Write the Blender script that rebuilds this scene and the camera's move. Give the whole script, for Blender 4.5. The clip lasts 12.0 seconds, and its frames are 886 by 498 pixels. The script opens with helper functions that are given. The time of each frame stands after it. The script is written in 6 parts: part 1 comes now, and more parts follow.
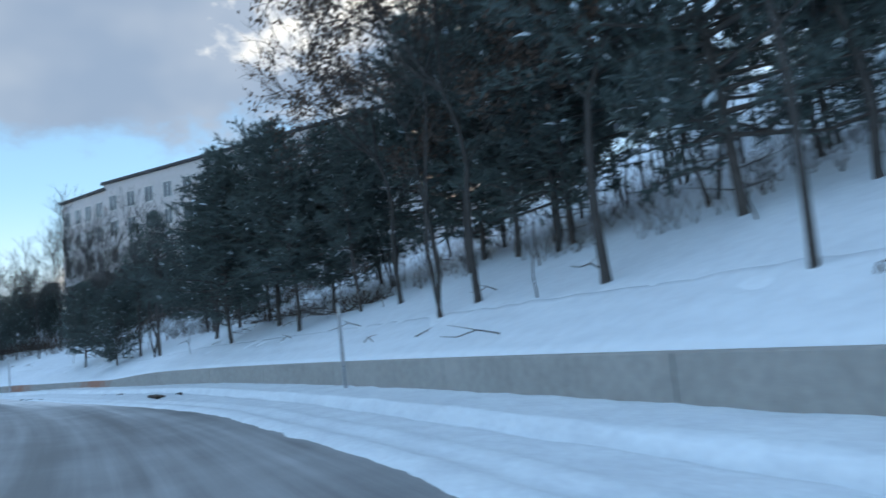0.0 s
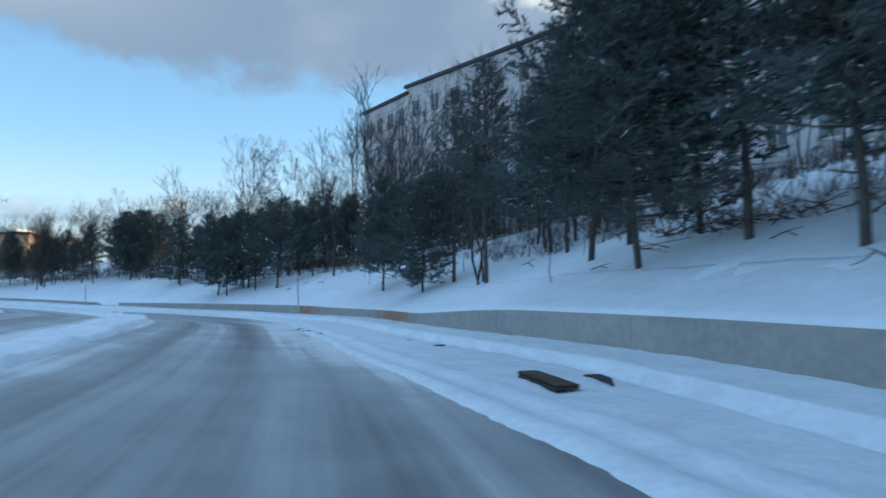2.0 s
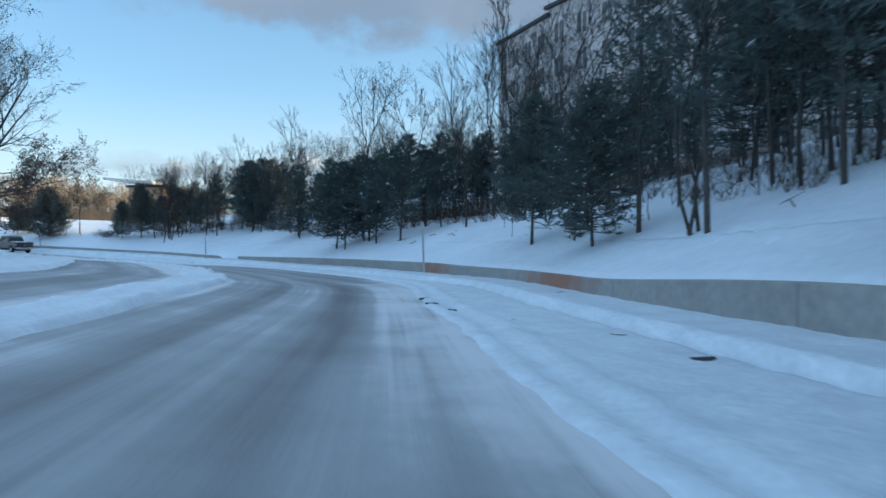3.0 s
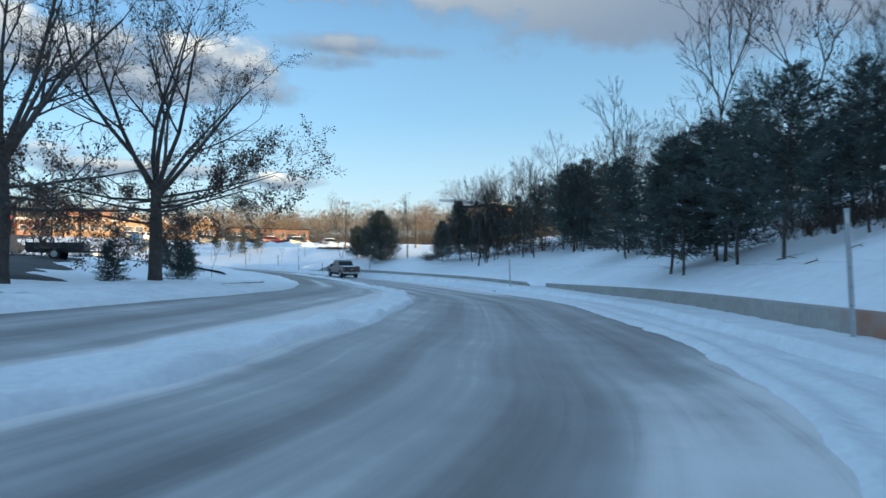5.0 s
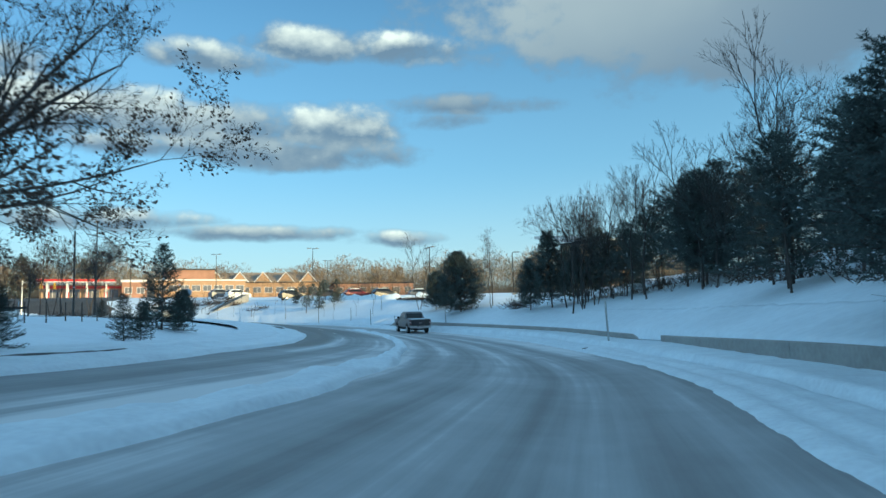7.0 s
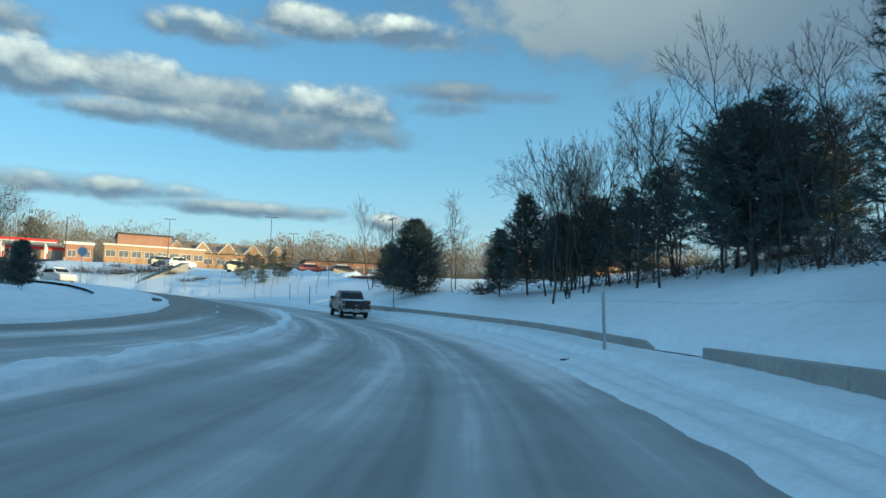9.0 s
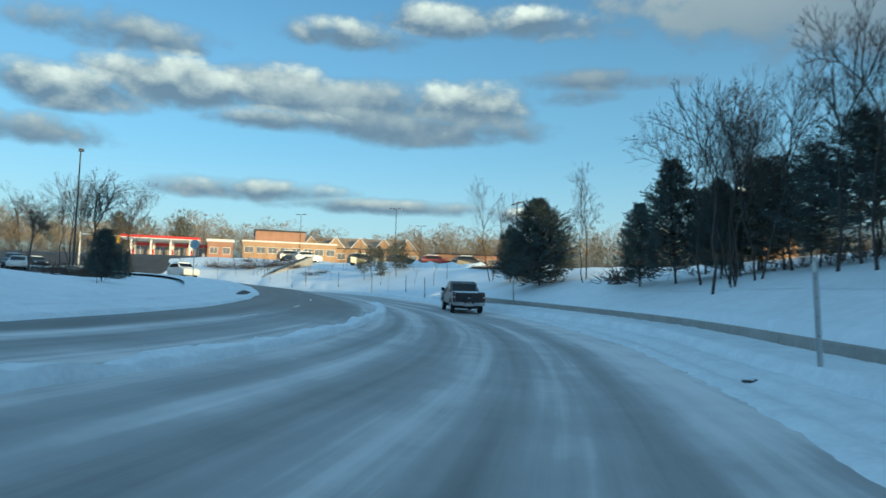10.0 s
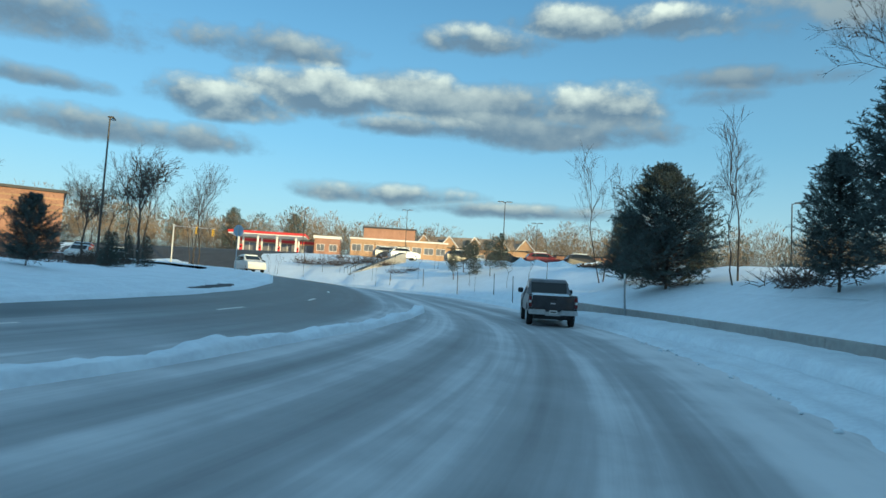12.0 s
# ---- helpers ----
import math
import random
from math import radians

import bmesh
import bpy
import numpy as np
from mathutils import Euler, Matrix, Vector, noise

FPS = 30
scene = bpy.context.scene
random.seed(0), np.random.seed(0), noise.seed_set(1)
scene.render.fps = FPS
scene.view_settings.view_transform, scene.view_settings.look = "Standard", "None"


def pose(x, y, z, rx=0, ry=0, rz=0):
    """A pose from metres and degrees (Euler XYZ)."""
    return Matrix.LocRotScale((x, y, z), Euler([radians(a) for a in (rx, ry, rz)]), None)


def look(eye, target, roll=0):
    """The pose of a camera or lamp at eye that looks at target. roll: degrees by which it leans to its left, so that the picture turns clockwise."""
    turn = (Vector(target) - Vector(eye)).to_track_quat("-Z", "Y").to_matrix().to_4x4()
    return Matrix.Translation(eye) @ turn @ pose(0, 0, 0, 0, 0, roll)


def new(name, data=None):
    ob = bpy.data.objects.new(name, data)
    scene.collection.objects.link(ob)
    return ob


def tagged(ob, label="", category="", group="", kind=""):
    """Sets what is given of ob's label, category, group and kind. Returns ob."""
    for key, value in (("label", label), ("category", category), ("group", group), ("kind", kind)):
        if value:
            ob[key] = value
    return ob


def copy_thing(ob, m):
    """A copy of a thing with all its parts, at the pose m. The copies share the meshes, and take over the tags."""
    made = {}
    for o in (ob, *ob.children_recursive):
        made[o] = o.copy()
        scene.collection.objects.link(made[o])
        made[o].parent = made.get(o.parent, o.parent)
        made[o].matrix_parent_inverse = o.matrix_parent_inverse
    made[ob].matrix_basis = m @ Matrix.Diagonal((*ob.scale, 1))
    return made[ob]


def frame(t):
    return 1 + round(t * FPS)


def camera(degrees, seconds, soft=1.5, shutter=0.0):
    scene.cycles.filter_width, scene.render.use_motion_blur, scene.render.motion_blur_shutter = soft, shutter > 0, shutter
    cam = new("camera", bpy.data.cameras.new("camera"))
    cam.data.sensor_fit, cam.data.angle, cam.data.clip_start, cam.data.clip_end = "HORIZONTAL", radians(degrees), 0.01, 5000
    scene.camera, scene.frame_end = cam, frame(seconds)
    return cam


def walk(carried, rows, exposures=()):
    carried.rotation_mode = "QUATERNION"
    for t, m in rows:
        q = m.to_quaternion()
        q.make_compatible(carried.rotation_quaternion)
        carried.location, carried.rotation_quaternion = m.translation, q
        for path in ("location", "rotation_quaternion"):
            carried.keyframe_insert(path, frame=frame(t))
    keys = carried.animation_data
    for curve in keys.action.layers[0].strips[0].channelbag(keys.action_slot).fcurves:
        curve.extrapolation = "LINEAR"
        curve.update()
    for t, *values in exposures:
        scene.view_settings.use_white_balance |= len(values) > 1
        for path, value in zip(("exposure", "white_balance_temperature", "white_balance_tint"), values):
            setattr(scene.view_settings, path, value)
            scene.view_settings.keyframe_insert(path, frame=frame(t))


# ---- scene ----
cam = camera(65.63, 12.0, soft=1.5, shutter=0.3)
# seconds, eye (m), yaw left of north, pitch up, lean
ROWS = [
    (0, 0.00, 0.00, 1.41, 0.11, 6.98, -5.64),
    (0.5, -2.11, 4.40, 1.40, 8.53, 6.87, -4.05),
    (1, -4.33, 8.67, 1.39, 13.62, 6.21, -2.72),
    (1.5, -6.58, 12.79, 1.38, 17.59, 5.20, -1.74),
    (2, -8.92, 16.74, 1.37, 23.06, 3.67, -0.48),
    (2.5, -11.33, 20.53, 1.37, 29.51, 1.36, 0.37),
    (3, -13.87, 24.16, 1.37, 33.67, -0.05, -0.12),
    (3.5, -16.47, 27.70, 1.37, 39.97, 0.44, -0.96),
    (5.5, -27.39, 40.96, 1.43, 67.46, 3.19, -0.52),
    (6, -30.39, 43.29, 1.40, 68.14, 5.03, -1.71),
    (6.5, -33.46, 45.35, 1.37, 69.26, 6.78, -2.34),
    (7, -36.53, 47.34, 1.34, 73.44, 6.53, -1.75),
    (9, -49.36, 54.28, 1.31, 72.64, 5.51, 1.62),
    (9.5, -52.64, 55.68, 1.33, 77.76, 5.09, 1.30),
    (10, -55.92, 56.98, 1.36, 83.93, 4.68, 1.45),
    (10.5, -59.26, 58.09, 1.40, 88.70, 4.26, 2.01),
    (11, -62.53, 59.09, 1.45, 91.71, 4.03, 2.97),
    (11.5, -65.78, 60.02, 1.50, 93.63, 4.12, 3.46),
    (12, -69.06, 60.77, 1.56, 94.71, 4.60, 3.16),
]
PATH = []
for t, x, y, z, yaw, pitch, lean in ROWS:
    cp = math.cos(radians(pitch))
    ahead = (-math.sin(radians(yaw)) * cp, math.cos(radians(yaw)) * cp, math.sin(radians(pitch)))
    PATH.append((t, look((x, y, z), (x + ahead[0], y + ahead[1], z + ahead[2]), lean)))
walk(cam, PATH, exposures=[(0.0, 1.40, 5750, 7), (1.2, 1.17, 5450, 5), (2.2, 1.12, 5380, 4), (3.7, 1.02, 5600, 5), (5.5, 0.90, 5450, 1), (7.0, 0.72, 5080, -11), (12.0, 0.55, 5150, -12)])

# ---- daylight: a low sun behind the wooded hill, a blue sky with drifting clouds ----
SUN_AZ, SUN_EL = 52.0, 7.6          # degrees east of north (+y), above the horizon
sky_world = bpy.data.worlds.new("sky")
scene.world = sky_world
sky_world.use_nodes = True
wt = sky_world.node_tree
wt.nodes.clear()


def wmath(op, a, b=None, c=None, clamp=False):
    n = wt.nodes.new("ShaderNodeMath")
    n.operation, n.use_clamp = op, clamp
    for i, v in enumerate((a, b, c)):
        if v is None:
            continue
        if isinstance(v, (int, float)):
            n.inputs[i].default_value = v
        else:
            wt.links.new(v, n.inputs[i])
    return n.outputs[0]


def wsmooth(v, lo, hi):
    n = wt.nodes.new("ShaderNodeMapRange")
    n.interpolation_type = "SMOOTHSTEP"
    n.inputs[1].default_value, n.inputs[2].default_value = lo, hi
    wt.links.new(v, n.inputs[0])
    return n.outputs[0]


def wmix(f, a, b):
    n = wt.nodes.new("ShaderNodeMix")
    n.data_type, n.clamp_factor = "RGBA", False
    for i, v in ((0, f), (6, a), (7, b)):
        if isinstance(v, (int, float, tuple)):
            n.inputs[i].default_value = v
        else:
            wt.links.new(v, n.inputs[i])
    return n.outputs[2]


sky = wt.nodes.new("ShaderNodeTexSky")
sky.sky_type, sky.sun_disc = "NISHITA", False
sky.sun_elevation, sky.sun_rotation = radians(SUN_EL), radians(SUN_AZ)
sky.air_density, sky.dust_density, sky.ozone_density = 1.0, 1.0, 2.5
coord = wt.nodes.new("ShaderNodeTexCoord").outputs["Generated"]
xyz = wt.nodes.new("ShaderNodeSeparateXYZ")
wt.links.new(coord, xyz.inputs[0])
azim = wmath("MULTIPLY", wmath("ARCTAN2", wmath("MULTIPLY", xyz.outputs[0], -1.0), xyz.outputs[1]), 180 / math.pi)
elev = wmath("MULTIPLY", wmath("ARCSINE", xyz.outputs[2]), 180 / math.pi)
flat = wt.nodes.new("ShaderNodeCombineXYZ")
wt.links.new(wmath("MULTIPLY", azim, 0.72), flat.inputs[0])
wt.links.new(elev, flat.inputs[1])


def wnoise(scale, detail, rough, off):
    m = wt.nodes.new("ShaderNodeVectorMath")
    m.operation = "ADD"
    wt.links.new(flat.outputs[0], m.inputs[0])
    m.inputs[1].default_value = (off, off * 0.7, 0)
    n = wt.nodes.new("ShaderNodeTexNoise")
    n.inputs["Scale"].default_value, n.inputs["Detail"].default_value, n.inputs["Roughness"].default_value = scale, detail, rough
    wt.links.new(m.outputs[0], n.inputs["Vector"])
    return n.outputs[0]


def wshift(x, y):
    m = wt.nodes.new("ShaderNodeVectorMath")
    m.operation = "ADD"
    wt.links.new(flat.outputs[0], m.inputs[0])
    m.inputs[1].default_value = (x, y, 0)
    return m.outputs[0]


def wpuff(scale, detail, rough, off, lift):
    """Billows of the clouds; lift looks a little higher up, for the light on their crests."""
    n = wt.nodes.new("ShaderNodeTexNoise")
    n.inputs["Scale"].default_value, n.inputs["Detail"].default_value, n.inputs["Roughness"].default_value = scale, detail, rough
    wt.links.new(wshift(off, off * 0.7 + lift), n.inputs["Vector"])
    return wmath("SUBTRACT", n.outputs[0], 0.5)


broad = wnoise(0.10, 3, 0.5, 23.0)
puff, puff_up = wpuff(0.30, 5, 0.52, 3.0, 0.0), wpuff(0.30, 5, 0.52, 3.0, 1.0)
fine = wpuff(1.3, 5, 0.6, 11.0, 0.0)
ragged = wmath("ADD", wmath("MULTIPLY", puff, 4.6), wmath("MULTIPLY", fine, 0.95))
relief = wmath("MULTIPLY", wmath("SUBTRACT", puff, puff_up), 1.5)
# azimuth left of +y, height, half width, half height (degrees), firmness, brightness
CLOUDS = [(113.5, 15.0, 5.5, 1.7, 1.8, 1.0), (106.5, 16.3, 6.5, 2.1, 1.9, 1.0), (98.5, 17.0, 5.5, 1.9, 1.8, 0.95), (91.5, 15.9, 9.0, 2.2, 1.8, 0.55),
          (97.5, 14.4, 5.5, 1.0, 1.5, 0.7), (82.5, 16.1, 5.5, 2.3, 1.8, 1.0), (87.0, 14.4, 10.0, 1.5, 1.6, 0.35),
          (83.5, 22.9, 6.0, 1.4, 1.6, 1.1), (76.0, 22.6, 5.0, 1.3, 1.5, 1.1), (92.5, 21.4, 5.0, 1.2, 1.3, 0.9),
          (110.0, 19.3, 6.0, 1.5, 1.3, 0.5), (127.0, 18.8, 7.0, 1.9, 1.3, 0.45), (121.0, 11.7, 10.5, 1.2, 1.4, 0.5), (127.0, 14.5, 5.0, 0.7, 1.1, 0.4),
          (100.0, 8.7, 7.0, 0.9, 1.3, 0.9), (89.0, 7.9, 8.0, 0.7, 1.3, 0.7), (31, 26.5, 38, 11.2, 3.4, -1), (70, 18.1, 6, 0.8, 0.9, 0.2), (73, 16.9, 3.5, 0.7, 0.8, 0.2),
          (40, 6.0, 17, 1.3, 1.0, 0.8), (4, 23.0, 12, 7.0, 2.0, 1.25), (77.5, 7.4, 3.5, 0.6, 1.0, 1.0)]
cover, lit = None, None
for az0, el0, wa, we, firm, bright in CLOUDS:
    da = wmath("MULTIPLY", wmath("SUBTRACT", azim, float(az0)), 0.87 / wa)
    de = wmath("MULTIPLY", wmath("SUBTRACT", elev, float(el0)), 0.86 / we)
    low = wmath("MINIMUM", de, 0.0)                                        # flatter below than above
    body = wmath("SUBTRACT", wmath("SUBTRACT", 1.0, wmath("MULTIPLY", da, da)), wmath("ADD", wmath("MULTIPLY", de, de), wmath("MULTIPLY", wmath("MULTIPLY", low, low), 0.7)))
    m = wsmooth(wmath("ADD", wmath("MULTIPLY", body, float(firm)), ragged), -0.6, 1.3)
    up = wmath("MULTIPLY", wmath("ADD", wsmooth(wmath("ADD", de, wmath("MULTIPLY", ragged, 0.25)), -0.35, 1.2), relief), float(bright))
    if bright < 0:                     # the broad grey bank: patches of thinner, warmer cloud
        up = wmath("ADD", wmath("MULTIPLY", wsmooth(broad, 0.40, 0.72), 0.10), wmath("MULTIPLY", wmath("MULTIPLY", wsmooth(azim, 36.0, 62.0), wsmooth(elev, 16.0, 26.0)), 0.30))
    up = wmath("MULTIPLY", wmath("MAXIMUM", up, 0.0), m)
    cover = m if cover is None else wmath("MAXIMUM", cover, m)
    lit = up if lit is None else wmath("MAXIMUM", lit, up)
# unseen broken cloud added overhead and round to the sunny side, to brighten the ground
fill_deck = wmath("MAXIMUM", wsmooth(elev, 29.0, 40.0), wmath("MULTIPLY", wsmooth(wmath("ABSOLUTE", wmath("SUBTRACT", azim, 60.0)), 95.0, 120.0), wsmooth(elev, 8.0, 16.0)))
fill_deck = wmath("MULTIPLY", fill_deck, wsmooth(wnoise(0.12, 4, 0.55, 40.0), 0.36, 0.52))
cloud_col = wmix(wmath("MINIMUM", lit, 1.1), (0.140, 0.162, 0.195, 1), (0.70, 0.61, 0.485, 1))
SKY_GAIN = 0.127
scaled = wt.nodes.new("ShaderNodeVectorMath")
scaled.operation = "MULTIPLY"
wt.links.new(sky.outputs[0], scaled.inputs[0])
scaled.inputs[1].default_value = (SKY_GAIN, SKY_GAIN, SKY_GAIN)
hazy = wmix(wmath("MULTIPLY", wmath("SUBTRACT", 1.0, wsmooth(elev, 0.0, 40.0)), 0.42), scaled.outputs[0], (0.36, 0.50, 0.58, 1))
hazy = wmix(wmath("MULTIPLY", wmath("SUBTRACT", 1.0, wsmooth(elev, -1.0, 14.0)), 0.56), hazy, (0.56, 0.52, 0.44, 1))
mixed = wmix(wmath("MULTIPLY", cover, 0.92), hazy, cloud_col)
mixed = wmix(wmath("MULTIPLY", fill_deck, 0.92), mixed, (0.255, 0.335, 0.425, 1))       # thin bright veil, its bluish colour set as fill light
bg = wt.nodes.new("ShaderNodeBackground")
bg.inputs[1].default_value = 1.0
wt.links.new(mixed, bg.inputs[0])
wt.links.new(bg.outputs[0], wt.nodes.new("ShaderNodeOutputWorld").inputs[0])

sun = new("sun", bpy.data.lights.new("sun", "SUN"))
sun.data.energy, sun.data.angle, sun.data.color = 3.8, radians(0.6), (1.0, 0.64, 0.29)
a, e = radians(SUN_AZ), radians(SUN_EL)
sun.matrix_world = look((math.sin(a) * 300, math.cos(a) * 300, 80), (math.sin(a) * 300 - math.sin(a) * math.cos(e), math.cos(a) * 300 - math.cos(a) * math.cos(e), 80 - math.sin(e)))


# ---- the lie of the land ----
LINE = [(12.4, -32.2), (8.8, -20.8), (4.6, -9.9), (0, 0), (-4.3, 8.7), (-8.9, 16.7), (-13.9, 24.2), (-16.5, 27.7), (-27.4, 41), (-33.5, 45.4), (-36.5, 47.3), (-49.4, 54.3), (-55.9, 57), (-62.5, 59.1), (-69.1, 60.8), (-77.5, 62.3), (-87.2, 62.9), (-96.8, 62.3), (-106.3, 60.2), (-115.8, 57.1), (-125.2, 53.4), (-134.2, 48.0), (-144.3, 40.0), (-154, 28.3), (-162.5, 11), (-169.5, -12), (-174, -38), (-178, -68)]


def smooth_line(points, step=1.0):
    """A curve through the points, sampled about every metre."""
    p = np.array(points, float)
    p = np.vstack([2 * p[0] - p[1], p, 2 * p[-1] - p[-2]])
    out = []
    for i in range(1, len(p) - 2):
        n = max(2, int(np.linalg.norm(p[i + 1] - p[i]) / step))
        u = (np.arange(n) / n)[:, None]
        a, b, c, d = p[i - 1], p[i], p[i + 1], p[i + 2]
        out.append(0.5 * (2 * b + (c - a) * u + (2 * a - 5 * b + 4 * c - d) * u**2 + (3 * b - a - 3 * c + d) * u**3))
    return np.vstack(out + [p[-2:-1]])


ROAD = smooth_line(LINE)
ALONG = np.r_[0, np.cumsum(np.linalg.norm(np.diff(ROAD, axis=0), axis=1))]
ALONG = ALONG - ALONG[np.argmin(np.hypot(ROAD[:, 0], ROAD[:, 1]))]
HEAD = np.gradient(ROAD, axis=0)
HEAD = HEAD / np.linalg.norm(HEAD, axis=1)[:, None]


def station(x, y):
    """How far along the road a place lies, and how far left of its line."""
    x, y = np.atleast_1d(np.asarray(x, float)), np.atleast_1d(np.asarray(y, float))
    s, d = np.empty(x.shape), np.empty(x.shape)
    for lo in range(0, len(x), 20000):
        a, b = x[lo:lo + 20000], y[lo:lo + 20000]
        n = np.argmin((a[:, None] - ROAD[:, 0]) ** 2 + (b[:, None] - ROAD[:, 1]) ** 2, axis=1)
        ox, oy = a - ROAD[n, 0], b - ROAD[n, 1]
        s[lo:lo + 20000] = ALONG[n] + ox * HEAD[n, 0] + oy * HEAD[n, 1]
        d[lo:lo + 20000] = np.sign(HEAD[n, 0] * oy - HEAD[n, 1] * ox) * np.hypot(ox, oy)
    return s, d


def place(s, d):
    """The x and y of a station and an offset to the left."""
    n = np.interp(s, ALONG, np.arange(len(ALONG)))
    i = np.clip(n.astype(int) if hasattr(n, "astype") else int(n), 0, len(ROAD) - 2)
    f = n - i
    px = ROAD[i, 0] * (1 - f) + ROAD[i + 1, 0] * f
    py = ROAD[i, 1] * (1 - f) + ROAD[i + 1, 1] * f
    hx = HEAD[i, 0] * (1 - f) + HEAD[i + 1, 0] * f
    hy = HEAD[i, 1] * (1 - f) + HEAD[i + 1, 1] * f
    return px - hy * d, py + hx * d


def ease(v, a, b):
    u = np.clip((v - a) / (b - a), 0, 1)
    return u * u * (3 - 2 * u)


def wall_offset(s):
    """How far right of the line the low wall stands."""
    return 6.3 - 1.3 * ease(s, 28, 46) + 0.5 * ease(s, 58, 72) + 0.4 * ease(s, 85, 95) - 1.3 * ease(s, 105, 140)


def wall_height(s):
    """The wall's top above the road."""
    return 0.9 - 0.3 * ease(s, 36, 46) + 0.1 * ease(s, 52, 60) + 0.1 * ease(s, 94, 110)


def road_height(s, d):
    u, far = np.clip(s - 95, 0, 50), np.clip(s - 145, 0, 80)
    return 0.018 * u + 0.0004 * u * u + 0.036 * far + 0.04 * np.clip(d - 1, 0, 10) + 0.04 * np.clip(d, 0, 11)


def far_height(x):
    """The broad slope that climbs to the west."""
    return 1.9 + 0.036 * np.clip(-60 - x, -120, 80) + 0.055 * np.clip(-140 - x, 0, 140) - 0.75 * ease(-x, 80, 104) * (1 - ease(-x, 150, 195))


def land(x, y, s=None, d=None):
    """The snow-covered ground without the roads' beds."""
    if s is None:
        s, d = station(x, y)
    z = road_height(s, d)
    left = ease(d, 13, 26)
    z = z * (1 - left) + far_height(x) * left
    # the snowy verge and the wooded hill behind the wall
    w = wall_offset(s)
    verge = (0.25 + 0.2 * ease(s, 78, 94) * (1 - ease(s, 104, 116))) * ease(-d, 3.0, 5.0)
    e = np.clip(-d - w - 0.15, 0, 200)
    k = 1 - 0.25 * ease(s, 40, 80) + 0.12 * ease(s, 80, 95) - 0.32 * ease(s, 98, 120)
    top = 20 - 11 * ease(s, 26, 85) + 1.5 * ease(s, 80, 95) - 5 * ease(s, 98, 120)
    rise = 0.42 * np.clip(e, 0, 4) + 0.42 * k * np.clip(e - 4, 0, 100)
    # past 22 m the unseen hilltop keeps rising, added to hold off the low sun
    hill = verge + (wall_height(s) - 0.25) * ease(e, -0.01, 0.12) + top * (1 - np.exp(-rise / top)) + (0.08 + 0.22 * (1 - ease(s, 20, 55))) * np.clip(e - 22, 0, 60)
    # the bank below the car park
    b = np.clip(-d - 3.6, 0, 200)
    bank = np.minimum(0.34 * b, np.clip(far_height(x) + 1.6 - z, 0.2, 5) + 0.01 * b)
    m = ease(s, 126, 142)
    right = d < 0
    return np.where(right, z + hill * (1 - m) + bank * m, z)


# ---- materials ----
def material(name, colour, rough=0.7, metal=0.0, vary=0.15, scale=3.0, bump=0.0, bump_scale=20.0, second=None, space="Object", spec=0.5):
    """A surface whose colour wanders at two scales, with a fine relief."""
    m = bpy.data.materials.new(name)
    m.use_nodes = True
    t = m.node_tree
    p = t.nodes["Principled BSDF"]
    p.inputs["Roughness"].default_value, p.inputs["Metallic"].default_value = rough, metal
    p.inputs["Specular IOR Level"].default_value = spec
    c = t.nodes.new("ShaderNodeTexCoord").outputs[space]
    n1, n2 = t.nodes.new("ShaderNodeTexNoise"), t.nodes.new("ShaderNodeTexNoise")
    for n, s in ((n1, scale), (n2, scale * 9)):
        n.inputs["Scale"].default_value, n.inputs["Detail"].default_value = s, 5
        t.links.new(c, n.inputs["Vector"])
    add = t.nodes.new("ShaderNodeMath")
    add.operation = "ADD"
    half = t.nodes.new("ShaderNodeMath")
    half.operation, half.inputs[1].default_value = "MULTIPLY", 0.5
    t.links.new(n1.outputs[0], add.inputs[0])
    t.links.new(n2.outputs[0], add.inputs[1])
    t.links.new(add.outputs[0], half.inputs[0])
    ramp = t.nodes.new("ShaderNodeValToRGB")
    dark = tuple(v * (1 - vary) for v in colour)
    light = second or tuple(min(1, v * (1 + vary)) for v in colour)
    ramp.color_ramp.elements[0].position, ramp.color_ramp.elements[0].color = 0.36, (*dark, 1)
    ramp.color_ramp.elements[1].position, ramp.color_ramp.elements[1].color = 0.64, (*light, 1)
    t.links.new(half.outputs[0], ramp.inputs[0])
    t.links.new(ramp.outputs[0], p.inputs["Base Color"])
    if bump:
        nb, b = t.nodes.new("ShaderNodeTexNoise"), t.nodes.new("ShaderNodeBump")
        nb.inputs["Scale"].default_value, nb.inputs["Detail"].default_value = bump_scale, 6
        b.inputs["Strength"].default_value, b.inputs["Distance"].default_value = bump, 0.05
        t.links.new(c, nb.inputs["Vector"])
        t.links.new(nb.outputs[0], b.inputs["Height"])
        t.links.new(b.outputs[0], p.inputs["Normal"])
    return m


SNOW = material("snow", (0.82, 0.885, 0.95), 0.65, vary=0.06, scale=0.35, bump=0.35, bump_scale=1.6)
PACKED = material("packed_snow", (0.79, 0.86, 0.93), 0.55, vary=0.10, scale=1.2, bump=0.3, bump_scale=5)
CONCRETE = material("concrete", (0.34, 0.33, 0.31), 0.85, vary=0.16, scale=0.7, bump=0.2, bump_scale=30)
BARK = material("bark", (0.085, 0.074, 0.066), 0.95, vary=0.35, scale=4, bump=0.6, bump_scale=14)
BARK_GREY = material("grey_bark", (0.062, 0.055, 0.05), 0.95, vary=0.3, scale=4, bump=0.5, bump_scale=14)
NEEDLE = material("pine_needles", (0.105, 0.130, 0.122), 0.8, vary=0.35, scale=0.9, spec=0.2)
